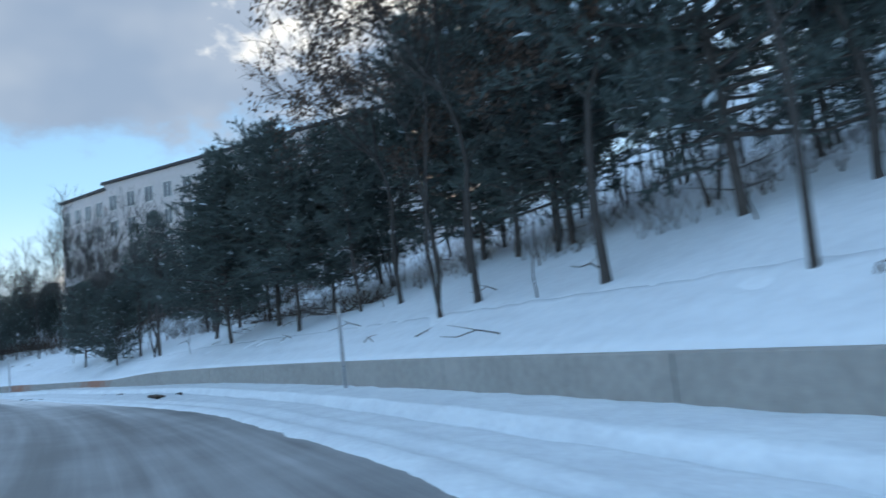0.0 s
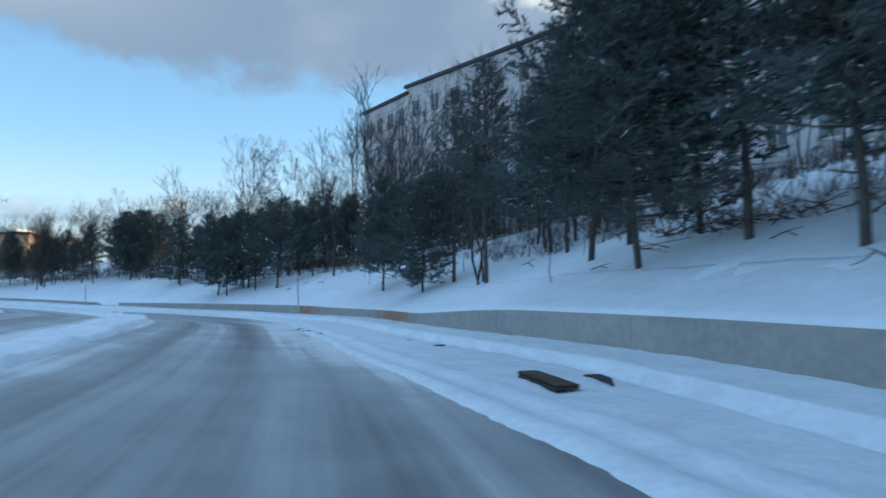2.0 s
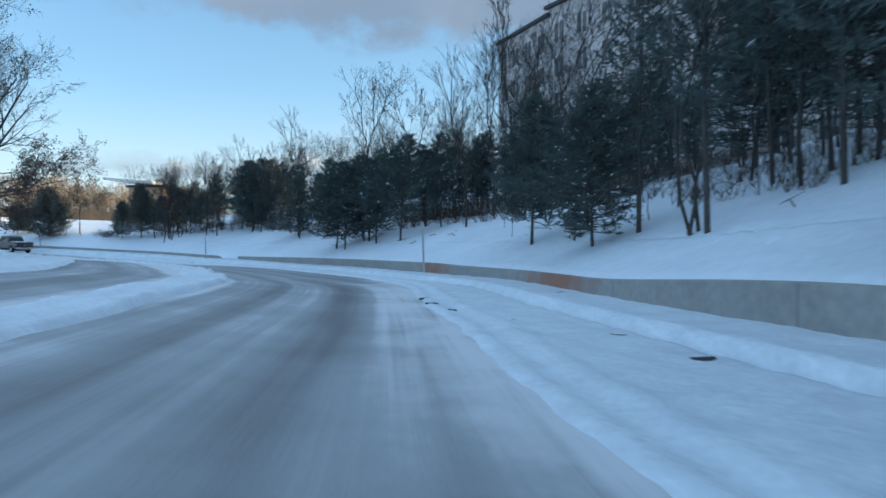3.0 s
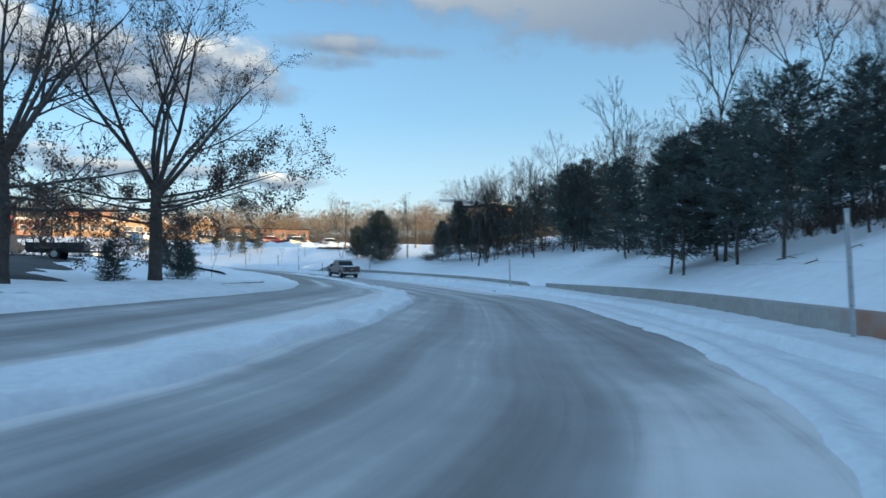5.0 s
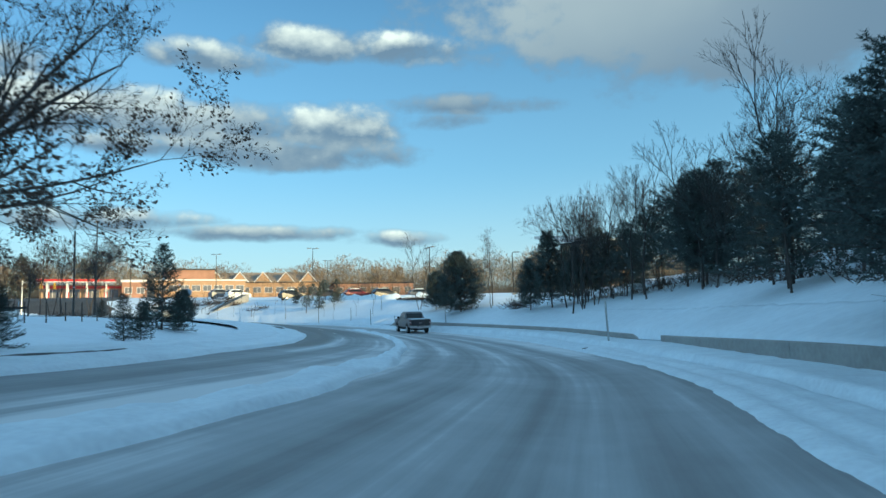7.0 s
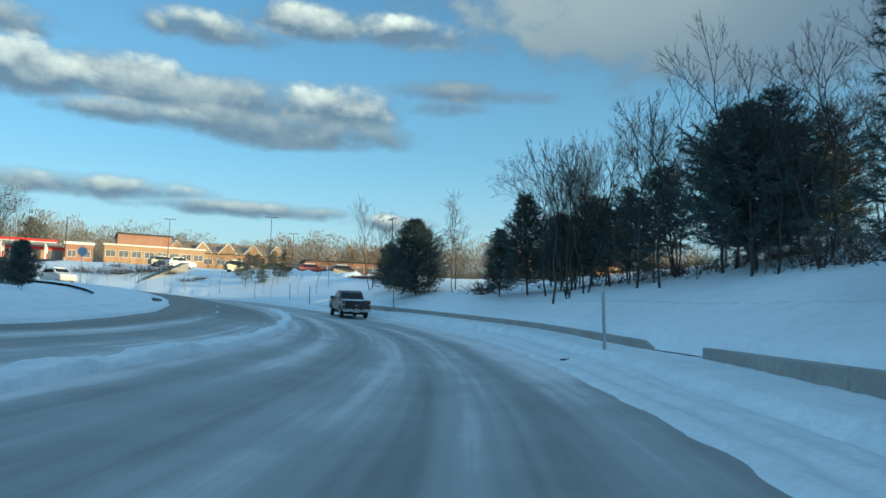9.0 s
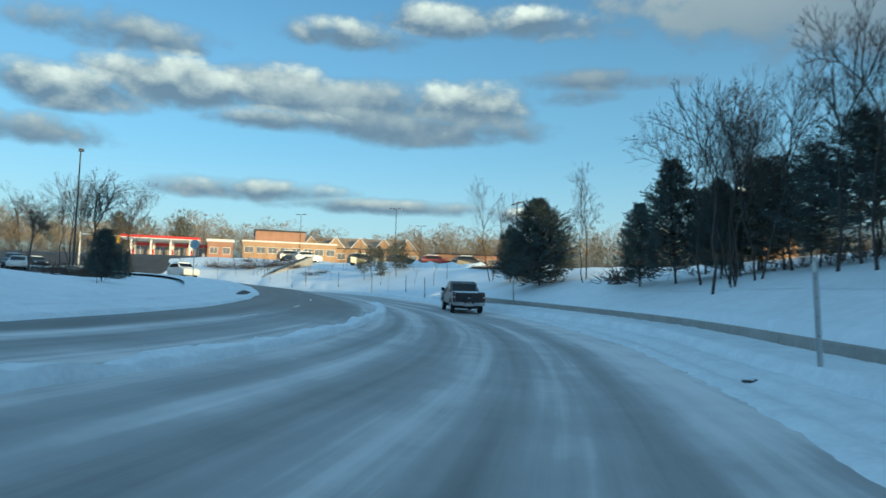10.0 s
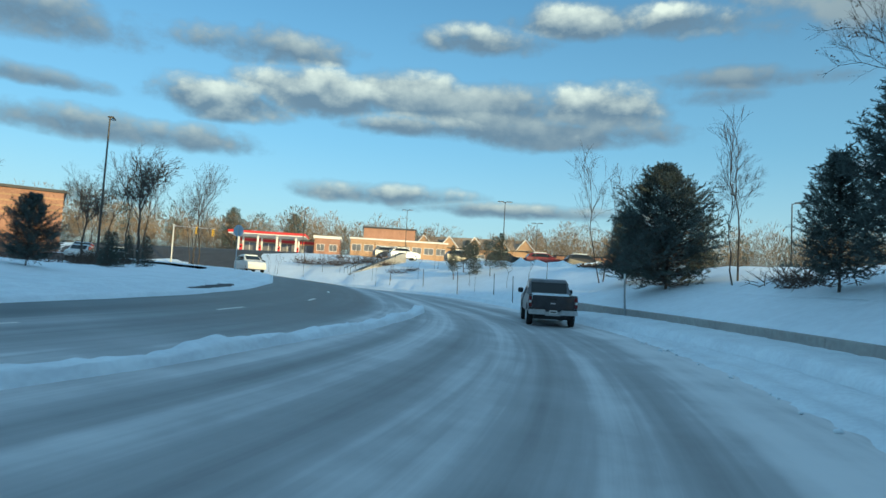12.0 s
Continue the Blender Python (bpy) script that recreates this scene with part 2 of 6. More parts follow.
NEEDLE_BLUE = material("spruce_needles", (0.07, 0.095, 0.085), 0.8, vary=0.35, scale=1.5, spec=0.2)
LEAF_BROWN = material("dry_oak_leaves", (0.10, 0.066, 0.048), 0.85, vary=0.35, scale=2)
WOODS = material("bare_woods", (0.21, 0.155, 0.10), 0.95, vary=0.4, scale=0.12, space="Object")
METAL = material("galvanised_steel", (0.50, 0.52, 0.54), 0.45, 0.7, vary=0.12, scale=8)
POLE = material("dark_bronze_paint", (0.05, 0.045, 0.04), 0.5, 0.2, vary=0.2, scale=4)
RUBBER = material("tyre_rubber", (0.02, 0.02, 0.021), 0.85, vary=0.25, scale=6)
PAINT_GREY = material("grey_car_paint", (0.15, 0.155, 0.165), 0.35, 0.4, vary=0.2, scale=2.2)
PAINT_DARK = material("dark_tailgate_paint", (0.04, 0.043, 0.05), 0.4, 0.2, vary=0.35, scale=3)
PAINT_WHITE = material("white_car_paint", (0.75, 0.75, 0.74), 0.3, 0.0, vary=0.06, scale=2)
PAINT_RED = material("dark_red_car_paint", (0.16, 0.02, 0.025), 0.3, 0.1, vary=0.2, scale=2)
PAINT_BLACK = material("black_car_paint", (0.025, 0.026, 0.03), 0.3, 0.1, vary=0.2, scale=2)
CHROME = material("dirty_chrome", (0.55, 0.55, 0.55), 0.35, 0.85, vary=0.2, scale=6)
GLASS_DARK = material("tinted_glass", (0.015, 0.018, 0.02), 0.08, 0.0, vary=0.1, scale=2)
LAMP_RED = material("red_lens", (0.14, 0.018, 0.018), 0.25, vary=0.1, scale=6)
LAMP_CLEAR = material("clear_lens", (0.7, 0.7, 0.68), 0.2, vary=0.05, scale=6)
STUCCO = material("pale_stucco", (0.60, 0.56, 0.55), 0.9, vary=0.06, scale=0.2, bump=0.15, bump_scale=6)
ROOF_DARK = material("dark_metal_coping", (0.05, 0.05, 0.055), 0.6, 0.3, vary=0.15, scale=1)
BRICK = material("red_brick", (0.38, 0.21, 0.14), 0.9, vary=0.22, scale=0.5, bump=0.3, bump_scale=12)
BRICK_TAN = material("tan_brick", (0.44, 0.28, 0.16), 0.9, vary=0.18, scale=0.5, bump=0.3, bump_scale=12)
ROOF_TAN = material("tan_shingle", (0.34, 0.27, 0.20), 0.9, vary=0.2, scale=0.4, bump=0.3, bump_scale=4)
TRIM_WHITE = material("white_trim", (0.76, 0.74, 0.70), 0.6, vary=0.05, scale=1)
CANOPY_RED = material("red_canopy_band", (0.60, 0.03, 0.03), 0.45, vary=0.06, scale=1)
SIGN_BLUE = material("sign_back", (0.34, 0.42, 0.50), 0.4, 0.5, vary=0.08, scale=3)
AMBER = material("signal_yellow", (0.65, 0.40, 0.03), 0.5, vary=0.1, scale=3)
WINDOW = material("window_glass", (0.17, 0.17, 0.18), 0.12, vary=0.2, scale=0.6)
BRUSH = material("dead_brush", (0.075, 0.055, 0.042), 0.95, vary=0.35, scale=3)
IRON = material("dark_iron", (0.03, 0.03, 0.03), 0.8, vary=0.3, scale=6)
ASPHALT = material("asphalt", (0.06, 0.06, 0.062), 0.8, vary=0.3, scale=0.6, bump=0.3, bump_scale=40)


def road_material():
    """Asphalt under thin packed snow: lengthwise tyre streaks, clearer towards the far bend."""
    m = bpy.data.materials.new("snowy_asphalt")
    m.use_nodes = True
    t = m.node_tree
    p = t.nodes["Principled BSDF"]
    uv = t.nodes.new("ShaderNodeUVMap")
    uv.uv_map = "lane"
    sp = t.nodes.new("ShaderNodeSeparateXYZ")
    t.links.new(uv.outputs[0], sp.inputs[0])

    def mt(op, a, b=None, c=None):
        n = t.nodes.new("ShaderNodeMath")
        n.operation = op
        for i, v in enumerate((a, b, c)):
            if v is None:
                continue
            if isinstance(v, (int, float)):
                n.inputs[i].default_value = v
            else:
                t.links.new(v, n.inputs[i])
        return n.outputs[0]

    def rng(v, lo, hi, a=0.0, b=1.0):
        n = t.nodes.new("ShaderNodeMapRange")
        n.interpolation_type = "SMOOTHSTEP"
        for i, q in enumerate((lo, hi, a, b)):
            n.inputs[i + 1].default_value = q
        t.links.new(v, n.inputs[0])
        return n.outputs[0]

    def streak(across, along, detail, off):
        c = t.nodes.new("ShaderNodeCombineXYZ")
        t.links.new(mt("ADD", mt("MULTIPLY", sp.outputs[0], across), off), c.inputs[0])
        t.links.new(mt("MULTIPLY", sp.outputs[1], along), c.inputs[1])
        n = t.nodes.new("ShaderNodeTexNoise")
        n.inputs["Scale"].default_value, n.inputs["Detail"].default_value, n.inputs["Roughness"].default_value = 1.0, detail, 0.6
        t.links.new(c.outputs[0], n.inputs["Vector"])
        return n.outputs[0]

    d, s = sp.outputs[0], sp.outputs[1]
    uv2 = t.nodes.new("ShaderNodeUVMap")
    uv2.uv_map = "edges"
    sp2 = t.nodes.new("ShaderNodeSeparateXYZ")
    t.links.new(uv2.outputs[0], sp2.inputs[0])
    wide, thin, blot = streak(0.9, 0.035, 3, 0.0), streak(4.0, 0.06, 4, 7.0), streak(0.5, 0.4, 6, 31.0)
    # wheel paths of the near lane and of the far one
    tracks = None
    for c0, w in ((-0.75, 0.5), (1.05, 0.5), (3.0, 0.45), (4.6, 0.4), (8.2, 0.5), (9.9, 0.55)):
        q = mt("DIVIDE", mt("SUBTRACT", mt("ADD", d, mt("MULTIPLY", mt("SUBTRACT", streak(0.2, 0.03, 2, c0 * 3), 0.5), 0.8)), c0), w)
        g = mt("POWER", 2.718, mt("MULTIPLY", mt("MULTIPLY", q, q), -1.0))
        tracks = g if tracks is None else mt("MAXIMUM", tracks, g)
    snowy = mt("SUBTRACT", mt("ADD", mt("ADD", mt("MULTIPLY", wide, 0.9), mt("MULTIPLY", thin, 0.45)), mt("MULTIPLY", blot, 0.5)), -0.03)
    snowy = mt("SUBTRACT", snowy, mt("MULTIPLY", tracks, 0.20))
    clear = mt("MAXIMUM", mt("MULTIPLY", rng(s, 100, 120), rng(d, 5.9, 7.0)), mt("MULTIPLY", rng(s, 84, 93), rng(d, 9.2, 10.1)))
    snowy = mt("SUBTRACT", snowy, mt("MULTIPLY", clear, 0.72))
    edge = mt("MULTIPLY", mt("MULTIPLY", rng(d, 4.1, 6.0), rng(d, 6.9, 6.3)), rng(s, 90, 78))
    snowy = mt("ADD", snowy, mt("MULTIPLY", edge, mt("ADD", 0.12, mt("MULTIPLY", wide, 0.45))))
    # snow thins out from the verge and from the median
    soft = mt("MAXIMUM", mt("MULTIPLY", rng(s, 24, 34), rng(s, 62, 50)), rng(s, 84, 96, 0.0, 0.5))
    fringe = mt("MAXIMUM", mt("MULTIPLY", soft, rng(mt("ADD", sp2.outputs[0], mt("MULTIPLY", mt("SUBTRACT", thin, 0.5), 2.4)), 1.7, 0.0)), mt("MULTIPLY", rng(mt("ABSOLUTE", sp2.outputs[1]), 1.15, 0.45), rng(s, 74, 90, 0.5, 0.1)))
    snowy = mt("ADD", snowy, mt("MULTIPLY", fringe, mt("ADD", 0.12, mt("ADD", mt("MULTIPLY", blot, 0.45), mt("MULTIPLY", thin, 0.40)))))
    # wetter, darker lane beside the bank, and before the bend
    wet = mt("MULTIPLY", rng(mt("ADD", sp2.outputs[0], mt("MULTIPLY", mt("SUBTRACT", wide, 0.5), 0.8)), 1.1, 0.15), mt("SUBTRACT", 1.0, soft))
    snowy = mt("SUBTRACT", snowy, mt("MULTIPLY", wet, 0.11))
    snowy = mt("ADD", snowy, rng(s, 78, 96, 0.0, 0.11))
    snowy = mt("SUBTRACT", snowy, rng(s, 34, 18, 0.0, 0.13))
    f = rng(snowy, 0.15, 1.4)
    ramp = t.nodes.new("ShaderNodeValToRGB")
    el = ramp.color_ramp.elements
    el[0].position, el[0].color = 0.0, (0.055, 0.056, 0.058, 1)
    el[1].position, el[1].color = 1.0, (0.78, 0.79, 0.80, 1)
    for at, tone in ((0.32, 0.19), (0.56, 0.33), (0.76, 0.45)):
        el.new(at).color = (tone * 0.97, tone, tone * 1.03, 1)
    t.links.new(f, ramp.inputs[0])
    t.links.new(ramp.outputs[0], p.inputs["Base Color"])
    t.links.new(rng(f, 0.0, 1.0, 0.42, 0.75), p.inputs["Roughness"])
    b = t.nodes.new("ShaderNodeBump")
    b.inputs["Strength"].default_value, b.inputs["Distance"].default_value = 0.4, 0.03
    t.links.new(mt("ADD", f, mt("MULTIPLY", streak(14, 6, 4, 3.0), 0.4)), b.inputs["Height"])
    t.links.new(b.outputs[0], p.inputs["Normal"])
    return m


ROADWAY = road_material()


def wall_material():
    """Poured concrete with streaks of rain and two rusty clay stains."""
    m = CONCRETE.copy()
    m.name = "stained_concrete"
    t = m.node_tree
    p = t.nodes["Principled BSDF"]
    base = p.inputs["Base Color"].links[0].from_socket
    pos = t.nodes.new("ShaderNodeNewGeometry").outputs["Position"]
    out = base
    for (s, r) in ((47.5, 3.0), (58.5, 1.3)):
        x, y = place(s, -wall_offset(s))
        v = t.nodes.new("ShaderNodeVectorMath")
        v.operation = "DISTANCE"
        v.inputs[1].default_value = (float(x), float(y), 0.5)
        t.links.new(pos, v.inputs[0])
        n = t.nodes.new("ShaderNodeTexNoise")
        n.inputs["Scale"].default_value = 1.3
        t.links.new(pos, n.inputs["Vector"])
        q = t.nodes.new("ShaderNodeMath")
        q.operation, q.inputs[1].default_value, q.inputs[2].default_value = "MULTIPLY_ADD", -3.0 * r, 1.5 * r
        t.links.new(n.outputs[0], q.inputs[0])
        w = t.nodes.new("ShaderNodeMath")
        w.operation = "ADD"
        t.links.new(v.outputs["Value"], w.inputs[0])
        t.links.new(q.outputs[0], w.inputs[1])
        mr = t.nodes.new("ShaderNodeMapRange")
        mr.inputs[1].default_value, mr.inputs[2].default_value, mr.inputs[3].default_value, mr.inputs[4].default_value = 0.0, r * 1.6, 0.75, 0.0
        t.links.new(w.outputs[0], mr.inputs[0])
        mx = t.nodes.new("ShaderNodeMix")
        mx.data_type = "RGBA"
        t.links.new(mr.outputs[0], mx.inputs[0])
        t.links.new(out, mx.inputs[6])
        mx.inputs[7].default_value = (0.34, 0.13, 0.06, 1)
        out = mx.outputs[2]
    t.links.new(out, p.inputs["Base Color"])
    return m


# ---- small tools ----
def link_mesh(name, mesh, mats, parent=None):
    for mt in mats if isinstance(mats, (list, tuple)) else [mats]:
        mesh.materials.append(mt)
    ob = new(name, mesh)
    if parent:
        ob.parent = parent
    return ob


def part(name, bm, mat, parent=None, label="", smooth=False):
    """Link a bmesh as one mesh under a thing or part."""
    me = bpy.data.meshes.new(name)
    bmesh.ops.recalc_face_normals(bm, faces=bm.faces)
    bm.to_mesh(me)
    bm.free()
    if smooth:
        me.polygons.foreach_set("use_smooth", [True] * len(me.polygons))
    ob = link_mesh(name, me, mat, parent)
    return tagged(ob, label) if label else ob


def soup(name, verts, faces, mat, parent=None, smooth=False, label=""):
    me = bpy.data.meshes.new(name)
    me.from_pydata([tuple(v) for v in verts], [], [tuple(f) for f in faces])
    if smooth:
        me.polygons.foreach_set("use_smooth", [True] * len(me.polygons))
    ob = link_mesh(name, me, mat, parent)
    return tagged(ob, label) if label else ob


def thing(name, m, label, category, group="", kind=""):
    """An empty at the thing's base that carries its parts."""
    ob = new(name)
    ob.matrix_basis = m
    return tagged(ob, label, category, group, kind)


def add_box(bm, x0, y0, z0, x1, y1, z1, bevel=0.0):
    g = bmesh.ops.create_cube(bm, size=1.0)
    bmesh.ops.transform(bm, matrix=Matrix.Translation(((x0 + x1) / 2, (y0 + y1) / 2, (z0 + z1) / 2)) @ Matrix.Diagonal((x1 - x0, y1 - y0, z1 - z0, 1)), verts=g["verts"])
    if bevel:
        ed = list({e for v in g["verts"] for e in v.link_edges})
        bmesh.ops.bevel(bm, geom=ed, offset=bevel, segments=2, affect="EDGES")
    return bm


def boxes(*args, bevel=0.0):
    bm = bmesh.new()
    for a in args:
        add_box(bm, *a, bevel=bevel)
    return bm


def prism(profile, y0, y1, bevel=0.0):
    """A side profile in x and z, drawn out along y."""
    bm = bmesh.new()
    f = bm.faces.new([bm.verts.new((x, y0, z)) for x, z in profile])
    r = bmesh.ops.extrude_face_region(bm, geom=[f])
    bmesh.ops.translate(bm, vec=(0, y1 - y0, 0), verts=[v for v in r["geom"] if isinstance(v, bmesh.types.BMVert)])
    if bevel:
        bmesh.ops.bevel(bm, geom=list(bm.edges), offset=bevel, segments=2, affect="EDGES")
    return bm


def rod(points, radii, sides=8):
    """A tapered tube through points."""
    bm = bmesh.new()
    rings = []
    for i, p in enumerate(points):
        p = Vector(p)
        a = Vector(points[min(i + 1, len(points) - 1)]) - Vector(points[max(i - 1, 0)])
        q = a.to_track_quat("Z", "Y")
        rings.append([bm.verts.new(p + q @ Vector((math.cos(k * 2 * math.pi / sides), math.sin(k * 2 * math.pi / sides), 0)) * radii[i]) for k in range(sides)])
    for a, b in zip(rings, rings[1:]):
        for k in range(sides):
            bm.faces.new((a[k], a[(k + 1) % sides], b[(k + 1) % sides], b[k]))
    bm.faces.new(rings[0][::-1])
    bm.faces.new(rings[-1])
    return bm


def ground_at(x, y):
    return float(land(np.array([x]), np.array([y]))[0])




# ---- ground, road, verges, walls ----
def rough_field(x, y, size, seed):
    """Cheap smooth noise over the plan, about -1 to 1."""
    out = np.zeros(np.shape(x))
    g = np.random.RandomState(seed)
    for k in range(9):
        a, f, ph = g.uniform(0, 2 * np.pi), g.uniform(0.6, 1.7) / size, g.uniform(0, 6.28)
        out = out + np.sin(2 * np.pi * f * (np.cos(a) * x + np.sin(a) * y) + ph)
    return out / 4.5


def sheet(name, x, y, z, mat, uv=None, uv2=None):
    """A mesh over a grid of points (rows by columns)."""
    r, c = x.shape
    me = bpy.data.meshes.new(name)
    n = np.arange(r * c).reshape(r, c)
    quads = np.stack([n[:-1, :-1], n[:-1, 1:], n[1:, 1:], n[1:, :-1]], -1).reshape(-1, 4)
    me.vertices.add(r * c)
    me.vertices.foreach_set("co", np.stack([x, y, z], -1).astype(np.float32).ravel())
    me.loops.add(quads.size)
    me.loops.foreach_set("vertex_index", quads.astype(np.int32).ravel())
    me.polygons.add(len(quads))
    me.polygons.foreach_set("loop_start", np.arange(0, quads.size, 4, dtype=np.int32))
    me.polygons.foreach_set("use_smooth", np.ones(len(quads), dtype=bool))
    me.update(calc_edges=True)
    if uv is not None:
        lay = me.uv_layers.new(name="lane")
        both = np.stack(uv, -1).reshape(-1, 2)[quads.ravel()]
        lay.data.foreach_set("uv", both.astype(np.float32).ravel())
    if uv2 is not None:
        lay = me.uv_layers.new(name="edges")
        both = np.stack(uv2, -1).reshape(-1, 2)[quads.ravel()]
        lay.data.foreach_set("uv", both.astype(np.float32).ravel())
    return link_mesh(name, me, mat)


def graded(lo, hi, step, far, grow=1.28):
    """Grid lines: even between lo and hi, wider and wider beyond."""
    mid = list(np.arange(lo, hi + step / 2, step))
    a, b, s = [], [], step
    while lo - sum(a) > -far:
        s *= grow
        a.append(s)
    s = step
    while hi + sum(b) < far:
        s *= grow
        b.append(s)
    return np.array([lo - v for v in np.cumsum(a)][::-1] + mid + [mid[-1] + v for v in np.cumsum(b)])


ROAD_R, MED_A, MED_B, ROAD_L = -2.1, 5.0, 6.4, 11.0
VERGE_S = [-40, 16, 20, 25, 30, 36, 40, 44, 48, 52, 56, 60, 66, 74, 84, 90, 98, 104, 110, 122, 240]
VERGE_E = [2.5, 2.5, 2.35, 1.95, 1.35, 1.05, 1.0, 0.75, 0.75, 1.1, 1.65, 1.85, 1.9, 1.95, 2.1, 2.25, 2.6, 2.7, 2.8, 2.8, 2.4]
MEDIAN_S = [-40, 30, 36, 42, 48, 54, 58, 62, 67, 73, 79, 84, 90, 96, 102, 106, 111, 119, 130, 140, 240]
MEDIAN_D = [4.3, 4.3, 4.4, 4.7, 4.75, 4.8, 4.75, 4.5, 4.35, 4.55, 4.9, 5.4, 5.58, 5.62, 5.66, 5.6, 5.38, 4.85, 4.05, 3.6, 3.6]
ISLAND_S = [-40, 60, 72, 80, 95, 105, 120, 136, 240]
ISLAND_D = [10.0, 9.9, 9.7, 10.2, 10.95, 11.2, 11.5, 11.2, 11.2]
gx, gy = np.meshgrid(graded(-128, 26, 0.7, 2600), graded(-12, 92, 0.7, 2600))
s_, d_ = station(gx.ravel(), gy.ravel())
z_ = land(gx.ravel(), gy.ravel(), s_, d_)
near = np.exp(-np.clip(np.abs(d_) - 60, 0, 1e4) / 60)
z_ = z_ + near * (0.10 * rough_field(gx.ravel(), gy.ravel(), 7.0, 3) + 0.05 * rough_field(gx.ravel(), gy.ravel(), 2.2, 5)) * (np.clip(-d_ - 7, 0, 6) / 6 + np.clip(d_ - 14, 0, 4) / 8)
z_ = np.where((d_ < 0) & (-d_ - wall_offset(s_) < 1.7) & (s_ < 141), z_ - 1.2, z_)
bed = ((d_ > -wall_offset(s_) - 0.2) & (d_ < 15.0) & (s_ > -39) & (s_ < 236))
z_ = np.where(bed, z_ - 0.45, z_)
ground = sheet("ground", gx, gy, z_.reshape(gx.shape), SNOW)
tagged(ground, "snow-covered ground rising to a wooded hill", "ground", kind="structure")

st = np.arange(-38, 236, 1.0)
dd = np.linspace(ROAD_R - 1.2, ROAD_L + 1.2, 20)
S, D = np.meshgrid(st, dd, indexing="ij")
X, Y = place(S.ravel(), D.ravel())
road = sheet("road", X.reshape(S.shape), Y.reshape(S.shape), road_height(S, D), ROADWAY, uv=(D, S), uv2=(D + np.interp(S, VERGE_S, VERGE_E), D - np.interp(S, MEDIAN_S, MEDIAN_D) - 0.45))
tagged(road, "curving road of dark asphalt under thin packed snow with tyre streaks", "road", kind="structure")


def strip(name, offsets, profile, label, mat, s0=-38, s1=236, ds=0.5, from_wall=False):
    """A band of snow beside the road, its cross-section given over the offsets."""
    s = np.arange(s0, s1, ds)
    S, D = np.meshgrid(s, offsets, indexing="ij")
    x, y = place(S.ravel(), (D - from_wall * (wall_offset(S) + 0.06)).ravel())
    x, y = x.reshape(S.shape), y.reshape(S.shape)
    ob = sheet(name, x, y, road_height(S, D) + profile(S, D, x, y), mat)
    return tagged(ob, label, "snow", kind="structure")


def verge_right(S, D, x, y):
    soft = ease(S, 24, 34) * (1 - ease(S, 50, 64))               # the snow thins out over the lane here
    e = -D + 2.05 - np.interp(S, VERGE_S, VERGE_E) + 0.22 * soft + 0.07 * rough_field(S, S * 0, 9.0, 21) + 0.05 * rough_field(S, D, 2.2, 8) + (0.03 + 0.07 * ease(S, 84, 98)) * rough_field(S, D, 0.7, 9)
    z = -0.10 + 0.15 * ease(e, 1.9, 2.35 + 0.4 * soft)          # ragged edge of the cleared lane
    z = z + 0.017 * rough_field(x, y, 0.9, 12) * ease(e, 2.3, 3.1)
    z = z + 0.035 * np.sin((e - 2.3) * 9.0) * ease(e, 2.2, 2.5) * (1 - ease(e, 3.2, 3.4))     # ridges left by wheels
    k = -D - (wall_offset(S) - 1.55) + 0.06 * rough_field(S, S * 0, 6.0, 31)
    z = z + 0.17 * ease(k, 0.0, 0.12) - 0.19 * np.exp(-((k + 0.06) / 0.07) ** 2) * (0.6 + 0.5 * rough_field(S, S * 0, 4.0, 17))   # kerb under the snow
    return z + 0.03 * ease(-D, 4.5, 6.2) + (0.2 + 0.10 * ease(S, 98, 108)) * ease(S, 78, 94) * (1 - ease(S, 126, 140)) * ease(-D, 3.0, 5.0)


def slope_foot(S, D, x, y):
    D = D - wall_offset(S) - 0.06
    x, y = place(S.ravel(), D.ravel())
    z = land(x, y, S.ravel(), D.ravel()).reshape(S.shape) - road_height(S, D)
    return z + 0.04 * rough_field(x, y, 1.4, 61).reshape(S.shape) * ease(-D - wall_offset(S), 0.2, 1.0) - 0.5 * ease(-D - wall_offset(S), 2.7, 3.1) + 0.02


def island_left(S, D, x, y):
    e = D + 11.6 - np.interp(S, ISLAND_S, ISLAND_D) + 0.10 * rough_field(S, S * 0, 7.0, 41)
    z = -0.10 + 0.22 * ease(e, 11.55, 11.85) + 0.02 * rough_field(x, y, 1.2, 14)
    z = z + 0.10 * ease(e, 12.2, 13.2) - 0.07 * np.exp(-((e - 13.35) / 0.12) ** 2) + 0.05 * ease(e, 13.4, 13.8)
    return z + (land(x.ravel(), y.ravel()).reshape(S.shape) - road_height(S, D)) * ease(D, 13.0, 15.4) - 0.05 * ease(D, 15.0, 15.6)


def median(S, D, x, y):
    half = 0.62 - 0.37 * ease(S, 74, 87)
    e = (D - np.interp(S, MEDIAN_S, MEDIAN_D) - half) / half
    e = e + 0.22 * rough_field(S, S * 0, 6.0, 51)
    z = -0.12 + 0.30 * (1 - ease(np.abs(e), 0.72, 1.25)) * (0.86 + 0.25 * rough_field(S, D, 3.0, 18)) + (0.02 + 0.012 * ease(S, 74, 87)) * rough_field(x, y, 0.6, 19)
    return z - 0.3 * ease(S, 126, 134)                          # it ends before the junction


